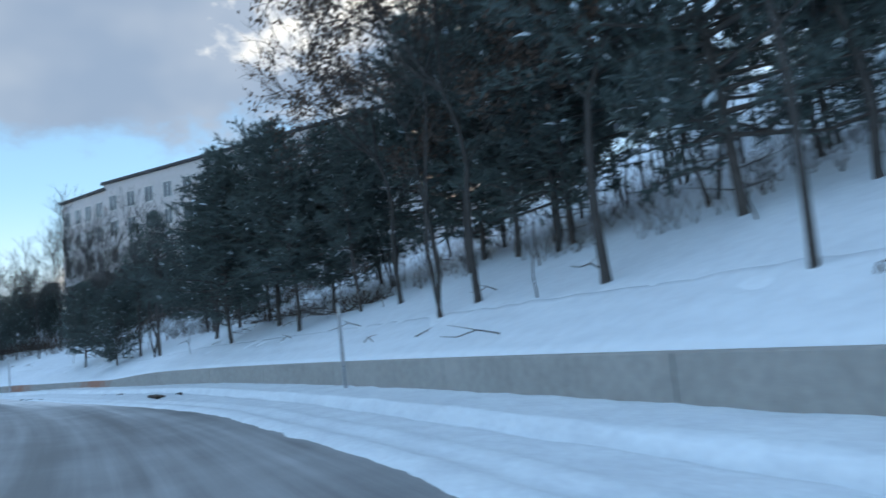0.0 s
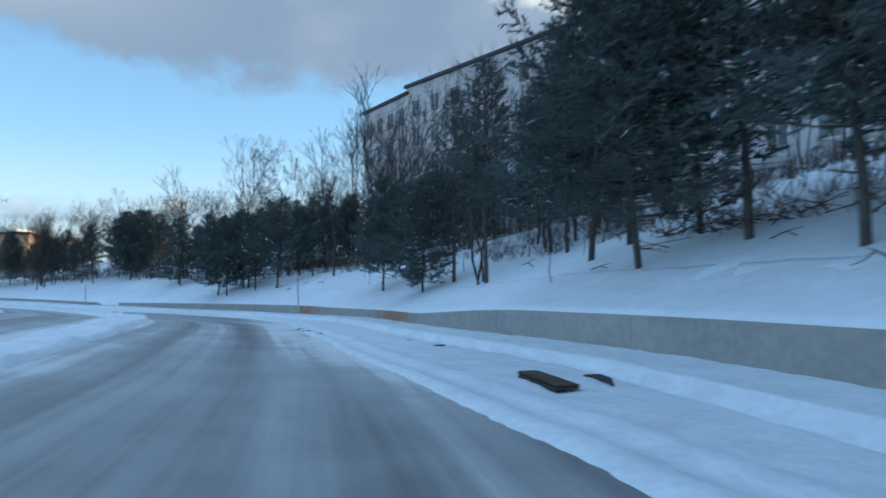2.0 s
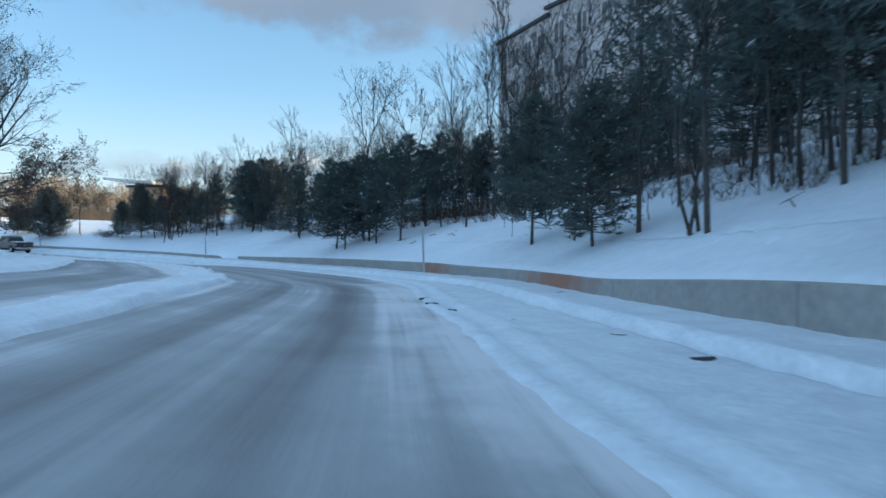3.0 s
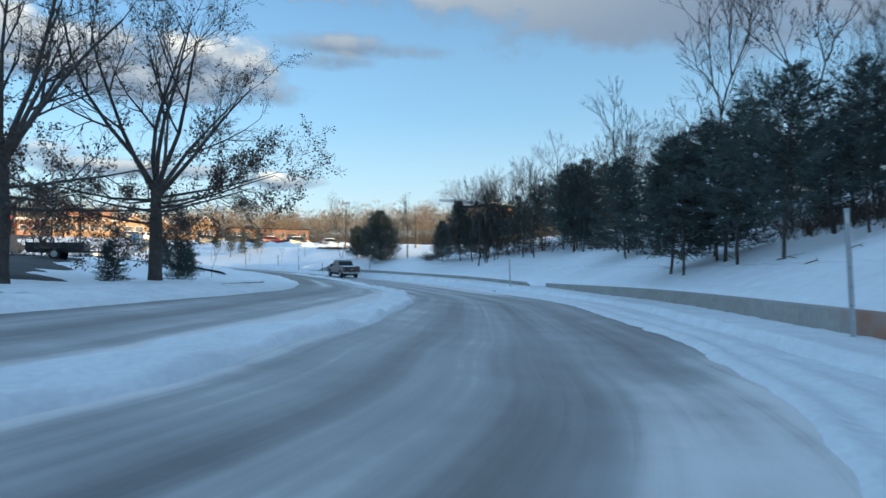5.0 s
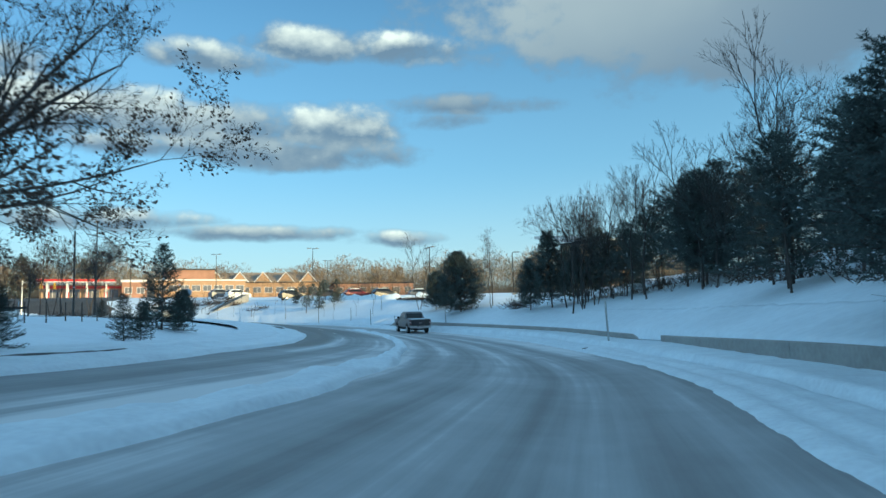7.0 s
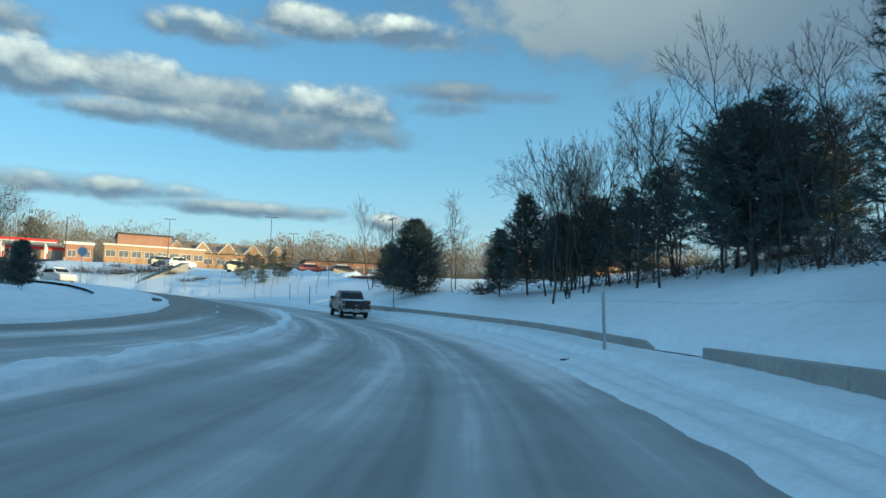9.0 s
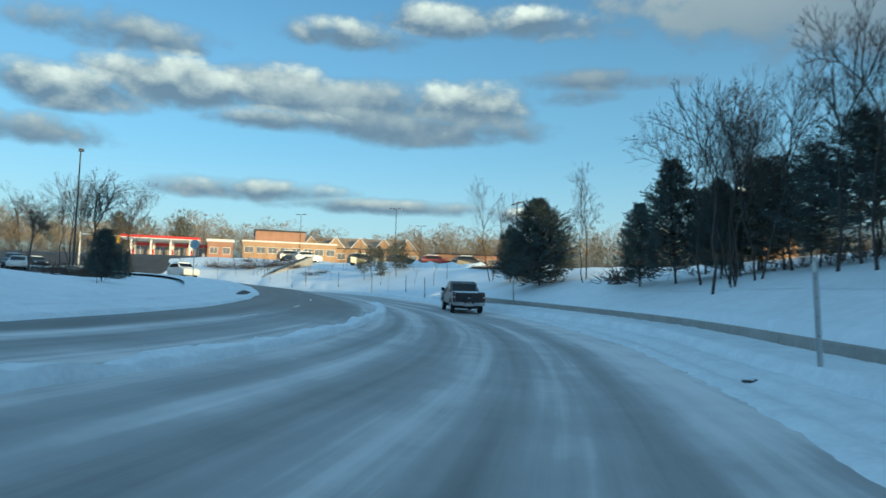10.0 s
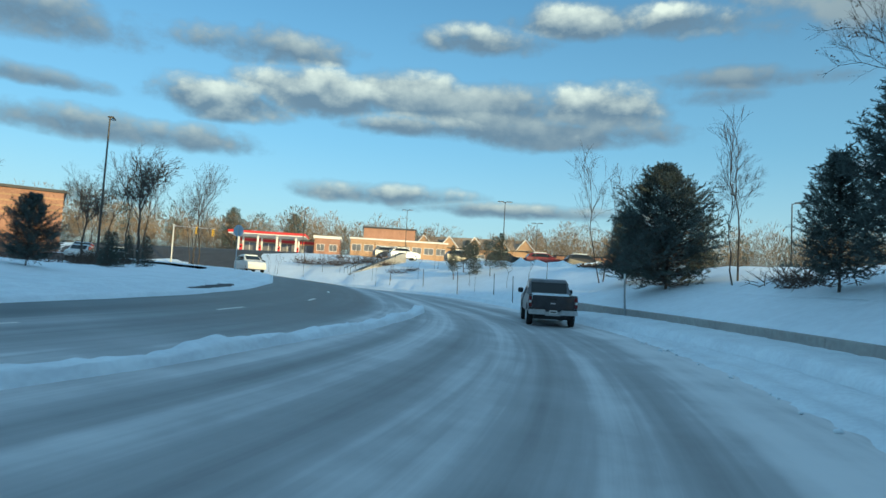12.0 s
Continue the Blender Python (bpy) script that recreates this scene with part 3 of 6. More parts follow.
strip("snow_verge", -np.linspace(-0.9, 6.75, 62), verge_right, "snow verge with wheel ridges and a buried kerb below the wall", PACKED, s1=128, ds=0.25)
strip("snow_verge", -np.linspace(1.5, 4.9, 30), verge_right, "snow verge at the foot of the bank", PACKED, s0=127.5)
strip("snow_slope", -np.linspace(0.0, 3.2, 17), slope_foot, "snow slope lying against the top of the wall", SNOW, s1=141, from_wall=True)
strip("snow_island", np.linspace(9.8, 15.7, 44), island_left, "snow-covered kerb strip of the inner roadside", PACKED)
strip("snow_median", np.linspace(3.6, 8.0, 64), median, "narrow raised median under a ridge of ploughed snow", PACKED, ds=0.25)

WALL_MAT = wall_material()


def low_wall(name, s0, s1, label, taper0=False, taper1=False):
    """A low concrete wall along the verge, cast in panels about six metres long."""
    wall = thing(name, Matrix(), label, "wall", kind="structure")
    n = max(1, round((s1 - s0) / 6.0))
    for i in range(n):
        a, b = s0 + (s1 - s0) * i / n + 0.012, s0 + (s1 - s0) * (i + 1) / n - 0.012
        bm = bmesh.new()
        rings = []
        for s in np.linspace(a, b, 9):
            h = float(wall_height(s))
            if taper1:
                h = 0.1 + (h - 0.1) * float(ease(s1 - s, 0.0, 2.2))
            if taper0:
                h = 0.12 + (h - 0.12) * float(np.clip((s - s0) / 1.1, 0, 1))
            ring = []
            for off, z in ((0.0, -0.5), (0.0, h - 0.025), (0.025, h), (0.30, h), (0.325, h - 0.025), (0.325, -0.5)):
                d = -(float(wall_offset(s)) + off)
                x, y = place(s, d)
                ring.append(bm.verts.new((x, y, float(road_height(s, d)) + z)))
            rings.append(ring)
        for r, q in zip(rings, rings[1:]):
            for k in range(5):
                bm.faces.new((r[k], r[k + 1], q[k + 1], q[k]))
        bm.faces.new(rings[0])
        bm.faces.new(rings[-1][::-1])
        part("panel", bm, WALL_MAT, wall)
    return wall


low_wall("wall_east", -36, 92.0, "low grey concrete retaining wall with joints and rusty stains")
low_wall("wall_west", 94.6, 138.6, "low grey concrete retaining wall sloping down at its end", taper0=True, taper1=True)


# ---- trees ----
def tubes(segments, sides=4):
    """Vertices and faces of many tapered limbs: (start, end, radius, radius)."""
    verts, faces = [], []
    for p0, p1, r0, r1 in segments:
        q = (p1 - p0).to_track_quat("Z", "Y")
        n = len(verts)
        k = sides if r0 > 0.025 else 3
        for p, r in ((p0, r0), (p1, r1)):
            for i in range(k):
                a = 2 * math.pi * i / k
                verts.append(p + q @ Vector((math.cos(a) * r, math.sin(a) * r, 0)))
        for i in range(k):
            j = (i + 1) % k
            faces.append((n + i, n + j, n + k + j, n + k + i))
    return verts, faces


def stem_tube(points, radii, sides):
    """One unbroken tapered stem through points."""
    verts, faces = [], []
    for p, r in zip(points, radii):
        for i in range(sides):
            a = 2 * math.pi * i / sides
            verts.append(p + Vector((math.cos(a) * r, math.sin(a) * r, 0)))
    for k in range(len(points) - 1):
        for i in range(sides):
            j = (i + 1) % sides
            faces.append((k * sides + i, k * sides + j, (k + 1) * sides + j, (k + 1) * sides + i))
    return verts, faces


def needles(g, at, along, per, length, width):
    """Blades round many shoots at once: at and along are arrays of points and of shoot vectors."""
    n = len(at) * per
    u = g.uniform(0.05, 1.0, (len(at), per, 1))
    root = (at[:, None, :] + along[:, None, :] * u).reshape(n, 3)
    d = along / np.linalg.norm(along, axis=1)[:, None]
    d = np.repeat(d, per, axis=0) * 0.9 + g.normal(0, 0.55, (n, 3))
    d /= np.linalg.norm(d, axis=1)[:, None]
    side = np.cross(d, g.normal(0, 1, (n, 3)))
    side *= (width * g.uniform(0.6, 1.3, (n, 1))) / np.linalg.norm(side, axis=1)[:, None]
    tip = root + d * length * g.uniform(0.6, 1.3, (n, 1))
    verts = np.stack([root - side, root + side, tip], 1).reshape(-1, 3)
    return verts, np.arange(n * 3).reshape(-1, 3)


def plate(name, verts, faces, mat, parent):
    """A mesh straight from arrays of vertices and triangles."""
    me = bpy.data.meshes.new(name)
    me.vertices.add(len(verts))
    me.vertices.foreach_set("co", verts.astype(np.float32).ravel())
    me.loops.add(faces.size)
    me.loops.foreach_set("vertex_index", faces.astype(np.int32).ravel())
    me.polygons.add(len(faces))
    me.polygons.foreach_set("loop_start", np.arange(0, faces.size, 3, dtype=np.int32))
    me.update(calc_edges=True)
    return link_mesh(name, me, mat, parent)


def evergreen(seed, h, radius, bare, name, label, group, profile, limbs=120, rise=(-0.1, 0.5), per=14, blade=(0.19, 0.024), shoot=0.50, mat=None, snow=0, lumpy=0.35, trunk=0.0075, sway=0.010, inner=0.18, step=0.115):
    """A needle tree: tapered trunk, limbs that swing up at their ends, feathery shoots set with needles, gaps between the boughs."""
    g = np.random.RandomState(seed)
    tree = thing(name, Matrix(), label, "tree", group)
    bend = np.cumsum(g.normal(0, sway * h, (8, 2)), axis=0) * 0.5
    bend[0] = 0

    def stem(t):
        return Vector((float(np.interp(t * 7, range(8), bend[:, 0])), float(np.interp(t * 7, range(8), bend[:, 1])), t * h))

    r0 = trunk * h + 0.02
    segs = [(stem(q / 10) - Vector((0, 0, 0.35 if q == 0 else 0)), stem((q + 1) / 10), r0 * (1.02 - q / 10) ** 0.8, r0 * (1.02 - (q + 1) / 10) ** 0.8) for q in range(10)]
    for _ in range(int(9 * bare / 0.15)):                          # dead snags below the crown
        t, a = g.uniform(bare * 0.4, bare + 0.05), g.uniform(0, 6.28)
        segs.append((stem(t), stem(t) + Vector((math.cos(a), math.sin(a), g.uniform(-0.2, 0.3))) * radius * g.uniform(0.15, 0.45), 0.016, 0.005))
    lobes = g.uniform(1 - lumpy, 1 + lumpy, (9, 7))
    at, along, caps = [], [], []
    for q in range(limbs):
        u = ((q + g.uniform(0, 1)) / limbs) ** 0.9
        t = bare + (0.985 - bare) * u
        a = q * 2.4 + g.normal(0, 0.35)
        reach = radius * profile(u) * lobes[int(u * 8.99), int(a % 6.28 / 6.29 * 7)] * g.uniform(0.75, 1.12) + 0.12
        up = rise[0] + (rise[1] - rise[0]) * u + g.normal(0, 0.12)
        p = stem(t)
        rr = 0.010 * reach + 0.008
        pts = [p]
        for v in (0.35, 0.7, 1.0):
            pts.append(p + Vector((math.cos(a) * reach * v, math.sin(a) * reach * v, reach * (up * v + 0.22 * v * v)))
                       + Vector(g.normal(0, 0.04 * reach, 3)))
        segs += [(pts[0], pts[1], rr, rr * 0.7), (pts[1], pts[2], rr * 0.7, rr * 0.45), (pts[2], pts[3], rr * 0.45, 0.005)]
        n = max(3, int(reach * (1 - inner) / 0.82 / step))
        for k in range(n):
            v = inner + (1 - inner) * (k + g.uniform(0, 1)) / n
            i = 0 if v < 0.35 else (1 if v < 0.7 else 2)
            lo, hi = (0.0, 0.35, 0.7)[i], (0.35, 0.7, 1.0)[i]
            c = pts[i].lerp(pts[i + 1], (v - lo) / (hi - lo))
            b = a + (1 if k % 2 else -1) * g.uniform(0.35, 1.25)
            size = shoot * (0.5 + 0.9 * (1 - v) * min(1.0, reach / 1.5) + 0.25) * g.uniform(0.6, 1.2)
            d = Vector((math.cos(b), math.sin(b), 0.30 + 0.5 * u + g.normal(0, 0.55))).normalized() * size
            at.append(c)
            along.append(d)
            if g.uniform() < snow:
                caps.append((c + d * 0.5, d))
        at.append(pts[2])
        along.append((pts[3] - pts[2]) * 1.25)
    for _ in range(5):                                              # the leading shoots
        at.append(stem(0.93))
        along.append(Vector((g.normal(0, 0.12), g.normal(0, 0.12), 1)) * h * 0.07)
    at, along = np.array(at), np.array(along)
    for p, d in zip(at, along):
        segs.append((Vector(p), Vector(p + d), 0.006, 0.003))
    v, f = tubes(segs, 6)
    soup("trunk", v, f, BARK, tree, True)
    plate("crown", *needles(g, at, along, per, *blade), mat or NEEDLE, tree)
    if caps:
        sv, sf = [], []
        for c, d in caps:
            m, w = len(sv), g.uniform(0.05, 0.11)
            side = d.cross(Vector((0, 0, 1))).normalized()
            o = d.normalized() * w * 1.8
            c = c + Vector((0, 0, 0.03))
            sv += [c + o, c + side * w, c - o, c - side * w, c + Vector((0, 0, w * 0.5)), c - Vector((0, 0, w * 0.2))]
            sf += [(m, m + 1, m + 4), (m + 1, m + 2, m + 4), (m + 2, m + 3, m + 4), (m + 3, m, m + 4), (m + 1, m, m + 5), (m + 2, m + 1, m + 5), (m + 3, m + 2, m + 5), (m, m + 3, m + 5)]
        tagged(soup("snow", sv, sf, SNOW, tree, True, "clumps of snow on the boughs"), kind="stuff")
    return tree


def pine_shape(u):
    return min(1.0, 0.72 + 1.3 * u) * (1 - u ** 1.9) ** 0.85


def slim_shape(u):
    return min(1.0, 0.35 + 2.2 * u) * (1 - u ** 1.6)


def cone_shape(u):
    return (1 - u) ** 0.92 + 0.04


def cedar_shape(u):
    return 0.72 + 1.4 * u if u < 0.2 else max(0.05, 1 - ((u - 0.2) / 0.82) ** 1.45)


def forked(seed, h, name, label, group, stems=1, depth=7, spread=21, first=0.30, side=1, lift=0.085, trunk=0.0078, mat=None, leaves=0, leaf_size=0.05, thick=0.0055):
    """A leafless tree that forks again and again into ever finer, upswept twigs."""
    rng = random.Random(seed)
    tree = thing(name, Matrix(), label, "tree", group)
    segs, tips, boles = [], [], []

    def grow(p, d, length, r, level):
        n = 3 if level < 3 else 2
        q = p
        for i in range(n):
            d = (d + Vector((rng.gauss(0, 0.14), rng.gauss(0, 0.14), rng.gauss(lift, 0.07)))).normalized()
            e = q + d * length / n
            segs.append((q, e, max(thick * 0.7, r * (1 - 0.35 * i / n)), max(thick * 0.7, r * (1 - 0.35 * (i + 1) / n))))
            q = e
            if level < depth and rng.random() < (0.8 if level > 1 else 0.6):
                for _ in range(1 if level < 3 else side):
                    a = rng.uniform(0, 6.28)
                    o = d.cross(Vector((math.cos(a), math.sin(a), 0.1))).normalized()
                    k = math.tan(radians(rng.uniform(28, 52)))
                    grow(q, (d + o * k).normalized(), length * rng.uniform(0.35, 0.6), r * 0.42, max(level + 1, min(depth, level + rng.choice((1, 2)))))
        if level >= depth:
            tips.append((q, d))
            return
        m = rng.choice((2, 2, 3))
        a0 = rng.uniform(0, 6.28)
        for k in range(m):
            a = a0 + 6.28 * k / m + rng.gauss(0, 0.3)
            o = d.cross(Vector((math.cos(a), math.sin(a), 0.15))).normalized()
            w = math.tan(radians(spread * rng.uniform(0.45, 1.3)))
            grow(q, (d + o * w).normalized(), length * rng.uniform(0.62, 0.86), r * (0.74 if m == 2 else 0.64), level + 1)

    for k in range(stems):
        a = 6.28 * k / stems + rng.uniform(0, 1)
        lean = 0.0 if stems == 1 else rng.uniform(0.10, 0.24)
        d = Vector((math.cos(a) * lean, math.sin(a) * lean, 1)).normalized()
        p = Vector((math.cos(a), math.sin(a), 0)) * (0.14 if stems > 1 else 0)
        r = trunk * h * (1.0 if stems == 1 else 0.72)
        length = first * h * rng.uniform(0.85, 1.1)
        top = p + d * length
        mid = p.lerp(top, 0.5) + Vector((rng.gauss(0, 0.01 * h), rng.gauss(0, 0.01 * h), 0))
        boles.append(([p - Vector((0, 0, 0.4)), p + d * 0.15, mid, top], [r * 1.5, r * 1.05, r * 0.92, r * 0.85]))
        grow(top, d, h * 0.25, r * 0.8, 1)
    for pts, rad in boles:
        v, f = stem_tube(pts, rad, 8)
        soup("trunk", v, f, mat or BARK_GREY, tree, True)
    v, f = tubes(segs, 5)
    soup("crown", v, f, mat or BARK_GREY, tree, True, "bare limbs and twigs")
    if leaves:
        cling(rng, tree, tips, leaves, leaf_size)
    return tree


def cling(rng, tree, tips, leaves, leaf_size):
    """Dry leaves that cling in bunches to some of the twigs."""
    lv, lf = [], []
    while len(lf) < leaves * 2:
        p, d = rng.choice(tips)
        for _ in range(rng.randint(3, 9)):
            c = p - d * rng.uniform(0, 0.4) + Vector((rng.gauss(0, 0.13), rng.gauss(0, 0.13), rng.gauss(-0.04, 0.11)))
            a = Vector((rng.gauss(0, 1), rng.gauss(0, 1), rng.gauss(0, 1))).normalized() * leaf_size * rng.uniform(0.6, 1.2)
            b = a.cross(Vector((rng.gauss(0, 1), rng.gauss(0, 1), rng.gauss(0, 1)))).normalized() * leaf_size * 0.6
            n = len(lv)
            lv += [c - a, c + b, c + a, c - b]
            lf += [(n, n + 1, n + 2), (n, n + 2, n + 3)]
    soup("foliage", lv, lf, LEAF_BROWN, tree, False, "dry brown leaves")


HILL = "trees on the hill"
SLOPE = "dark green pine with a bare lower trunk on the snowy slope"
PINES = [evergreen(11, 10, 2.9, 0.12, "pine_tree", SLOPE, HILL, pine_shape, 150, snow=0.03),
         evergreen(12, 10, 2.6, 0.16, "pine_tree", SLOPE, HILL, pine_shape, 140, snow=0.02, rise=(-0.15, 0.7)),
         evergreen(13, 10, 3.2, 0.10, "pine_tree", "wide dark pine with uneven boughs on the snowy slope", HILL, pine_shape, 150, snow=0.05, lumpy=0.45),
         evergreen(14, 10, 2.5, 0.22, "pine_tree", "tall dark pine with ragged crown on the snowy slope", HILL, pine_shape, 125, snow=0.05, lumpy=0.5, rise=(-0.05, 0.8))]
THIN = [evergreen(21, 10, 1.7, 0.34, "pine_tree", "slender pine with a sparse open crown behind the wall", HILL, slim_shape, 70, per=12, snow=0.01, rise=(0.0, 0.9)),
        evergreen(22, 10, 1.9, 0.42, "pine_tree", "slender pine with a sparse open crown behind the wall", HILL, slim_shape, 64, per=12, snow=0.01, rise=(0.0, 0.8))]
SPRUCE = [evergreen(31, 5, 1.55, 0.03, "spruce_tree", "small dense blue-green spruce standing in the snow", "evergreens", cone_shape, 190, rise=(-0.30, 0.5), per=16, blade=(0.10, 0.012), shoot=0.26, mat=NEEDLE_BLUE, snow=0.012, lumpy=0.12, sway=0.003),
          evergreen(32, 5, 1.7, 0.05, "spruce_tree", "small dark spruce standing in the snow", "evergreens", cone_shape, 180, rise=(-0.22, 0.6), per=16, blade=(0.10, 0.012), shoot=0.26, mat=NEEDLE_BLUE, snow=0.012, lumpy=0.15, sway=0.003)]
JUNIPER = [evergreen(41, 6, 2.35, 0.04, "juniper_tree", "broad rounded dark evergreen on the snow bank", "evergreens", cedar_shape, 620, rise=(-0.12, 0.75), per=15, blade=(0.13, 0.018), shoot=0.44, inner=0.5, lumpy=0.34, sway=0.004),
           evergreen(42, 6, 1.9, 0.10, "juniper_tree", "bushy dark evergreen on the snow bank", "evergreens", cedar_shape, 520, rise=(-0.08, 0.85), per=15, blade=(0.13, 0.018), shoot=0.44, inner=0.45, lumpy=0.42, sway=0.006)]
BARE = [forked(51, 10, "bare_tree", "tall leafless grey tree on the hill", HILL),
        forked(52, 10, "bare_tree", "leafless grey tree with several stems", HILL, stems=3, depth=6, first=0.26),
        forked(53, 10, "bare_tree", "leafless grey tree with two stems", HILL, stems=2, depth=6, first=0.34, spread=26),
        forked(54, 10, "bare_tree", "slim leafless grey tree on the hill", HILL, first=0.42, spread=21, lift=0.08),
        forked(55, 10, "bare_tree", "leafless grey tree with a few dry leaves", HILL, first=0.30, spread=27, leaves=420, leaf_size=0.06)]
LEAFY = [forked(61, 10, "brown_leaf_tree", "broad-leaved tree keeping dry brown leaves", HILL, first=0.22, spread=30, lift=0.05, leaves=2600, leaf_size=0.07)]
SAPLING = [forked(71, 3, "sapling", "thin young leafless tree on the snow bank", "saplings", depth=4, first=0.35, spread=22, trunk=0.007, thick=0.005),
           forked(72, 3, "sapling", "thin young leafless tree on the snow bank", "saplings", depth=3, first=0.45, spread=20, trunk=0.006, thick=0.005)]
WIDE = [forked(57, 10, "broad_bare_tree", "broad leafless tree with a round twiggy crown", "bare trees by the lot", first=0.2, spread=33, side=2, lift=0.02, trunk=0.014)]
CEDAR = [evergreen(43, 6, 1.45, 0.10, "cedar_tree", "narrow ragged dark cedar on the snow bank", "evergreens", cedar_shape, 360, rise=(0.0, 1.0), per=15, blade=(0.13, 0.018), shoot=0.42, inner=0.35, lumpy=0.42, sway=0.006)]
HOMES = {"C": CEDAR, "W": WIDE, "P": PINES, "T": THIN, "S": SPRUCE, "J": JUNIPER, "B": BARE, "L": LEAFY, "Y": SAPLING}
HEIGHT = {"C": 6, "W": 10, "P": 10, "T": 10, "S": 5, "J": 6, "B": 10, "L": 10, "Y": 3}
USED = set()
tree_rng = random.Random(77)


def plant(kind, x, y, h, lean=0.0, wide=1.0):
    """Set a tree of the kind at a place, at a height in metres."""
    home = tree_rng.choice(HOMES[kind])
    k = h / HEIGHT[kind]
    m = pose(x, y, ground_at(x, y) - 0.05, tree_rng.uniform(-2, 2), tree_rng.uniform(-2, 2) + lean, tree_rng.uniform(0, 360))
    m = m @ Matrix.Diagonal((k * wide, k * wide, k, 1))
    if home.name in USED:
        ob = copy_thing(home, m)
        ob.matrix_basis = m
    else:
        USED.add(home.name)
        home.matrix_basis = m
        ob = home
    return ob


# first row, close behind the wall
FRONT = [("L", 3.4, 14.8, 14), ("B", 5.0, 9.4, 9), ("L", 0.8, 19.2, 13), ("B", -0.3, 19.6, 11), ("L", 3.6, 21.6, 12),
         ("P", 6.7, 15.1, 15), ("P", -6.8, 30.8, 9.3), ("T", -3.6, 28.0, 8), ("P", -11.2, 35.1, 9.8), ("T", -13.1, 38.4, 11.0),
         ("P", -8.6, 34.6, 10.5), ("P", -5.4, 32.4, 9), ("T", -9.8, 37.4, 10.0), ("L", -1.8, 25.6, 12), ("B", -2.5, 32.6, 9.5), ("P", 2.6, 24.5, 12), ("P", 4.6, 27.4, 13), ("P", 4.2, 22.4, 13), ("P", -0.3, 30.3, 12), ("L", 0.9, 25.6, 11), ("P", 1.6, 28.2, 12.5), ("P", -3.4, 35.7, 9.5), ("L", 0.3, 36.3, 9.5),
         ("T", -12.0, 39.2, 10), ("T", -17.9, 42.2, 9), ("B", -18.4, 42.8, 9.5), ("T", -21.0, 46.4, 9), ("T", -17.4, 49.3, 8.5), ("B", -16.2, 45.8, 9), ("T", -15.0, 43.6, 9), ("P", -14.4, 46.2, 7.5), ("B", -18.6, 52.5, 8), ("T", -13.6, 47.6, 10), ("B", -12.8, 45.0, 9.5), ("T", -15.6, 48.0, 9), ("P", -11.6, 47.4, 9),
         ("P", -19.1, 56.7, 8), ("P", -17.6, 55.5, 9), ("T", -16.6, 57.6, 9), ("P", -15.0, 50.6, 9)]
MIDDLE = [("P", -22.5, 46.2, 5.5), ("P", -26.6, 49.9, 6.2), ("S", -24.3, 49.0, 1.6), ("B", -24.6, 51.0, 8.5), ("B", -31.5, 58.5, 10.5), ("B", -30.0, 60.5, 11), ("B", -34.0, 64.5, 11), ("B", -35.5, 62.5, 10), ("B", -33.0, 60.5, 11),
          ("P", -40.7, 59.5, 6.8), ("P", -48.3, 61.7, 6.4), ("P", -46.4, 62.6, 6.3), ("T", -46.6, 60.8, 6.3), ("P", -43.6, 60.6, 6.4),
          ("P", -47.8, 64.0, 6.2), ("B", -45.4, 62.0, 10.2), ("B", -41.5, 63.5, 9.5), ("T", -58.0, 67.6, 6), ("P", -59.2, 68.6, 6.5), ("B", -60.0, 69.6, 9), ("P", -70.9, 73.5, 6.5)]
WEST = [("P", -71.5, 74.2, 7), ("P", -73.9, 74.6, 7), ("P", -75.0, 76.2, 7.5), ("P", -72.2, 76.0, 7.5), ("B", -70.4, 73.0, 8.0), ("P", -87.0, 78.2, 6), ("P", -83.6, 79.0, 6.5), ("P", -78.6, 74.4, 5.6), ("P", -81.2, 74.6, 4.6), ("P", -84.5, 75.2, 5.2), ("P", -86.8, 75.6, 5.4), ("P", -90.2, 77.4, 6.0), ("P", -94.0, 76.4, 5.0), ("B", -88.0, 75.0, 7.2), ("B", -85.5, 73.6, 7.8), ("B", -83.6, 72.2, 8.2), ("B", -86.2, 72.2, 7.4),
        ("C", -89.2, 72.4, 6.2), ("C", -91.9, 71.6, 4.4), ("C", -86.6, 73.4, 4.6), ("B", -82.4, 70.8, 7.8), ("B", -82.2, 71.6, 7.2), ("B", -81.8, 72.4, 8.0), ("B", -81.9, 73.9, 7.1),
        ("B", -77.8, 72.9, 7.6), ("B", -75.6, 72.6, 7.6), ("B", -79.0, 76.0, 8.0), ("B", -93.6, 78.5, 6.7),
        ("B", -101.8, 71.8, 6.2), ("B", -99.8, 70.9, 4.6), ("J", -103.6, 69.0, 6.0), ("J", -110.4, 68.3, 4.2), ("J", -109.2, 69.0, 3.2), ("B", -114.2, 67.4, 7.5)]
for row in (FRONT, MIDDLE, WEST):
    for kind, x, y, h in row:
        plant(kind, x, y, h, wide=1.15 if kind == "P" and h < 12 else 1.0)

# the wood behind, thinning towards the west
scat = random.Random(5)
taken = [(x, y) for row in (FRONT, MIDDLE, WEST) for _, x, y, _ in row]


def scatter(count, s0, s1, e0, e1, kinds, h0, h1, gap):
    done = tries = 0
    while done < count and tries < count * 40:
        tries += 1
        s, e = scat.uniform(s0, s1), scat.uniform(e0, e1)
        x, y = place(s, -(float(wall_offset(s)) + e))
        if all((x - a) ** 2 + (y - b) ** 2 > gap * gap for a, b in taken) and abs(x) < 120:
            taken.append((x, y))
            plant(scat.choice(kinds), x, y, scat.uniform(h0, h1))
            done += 1


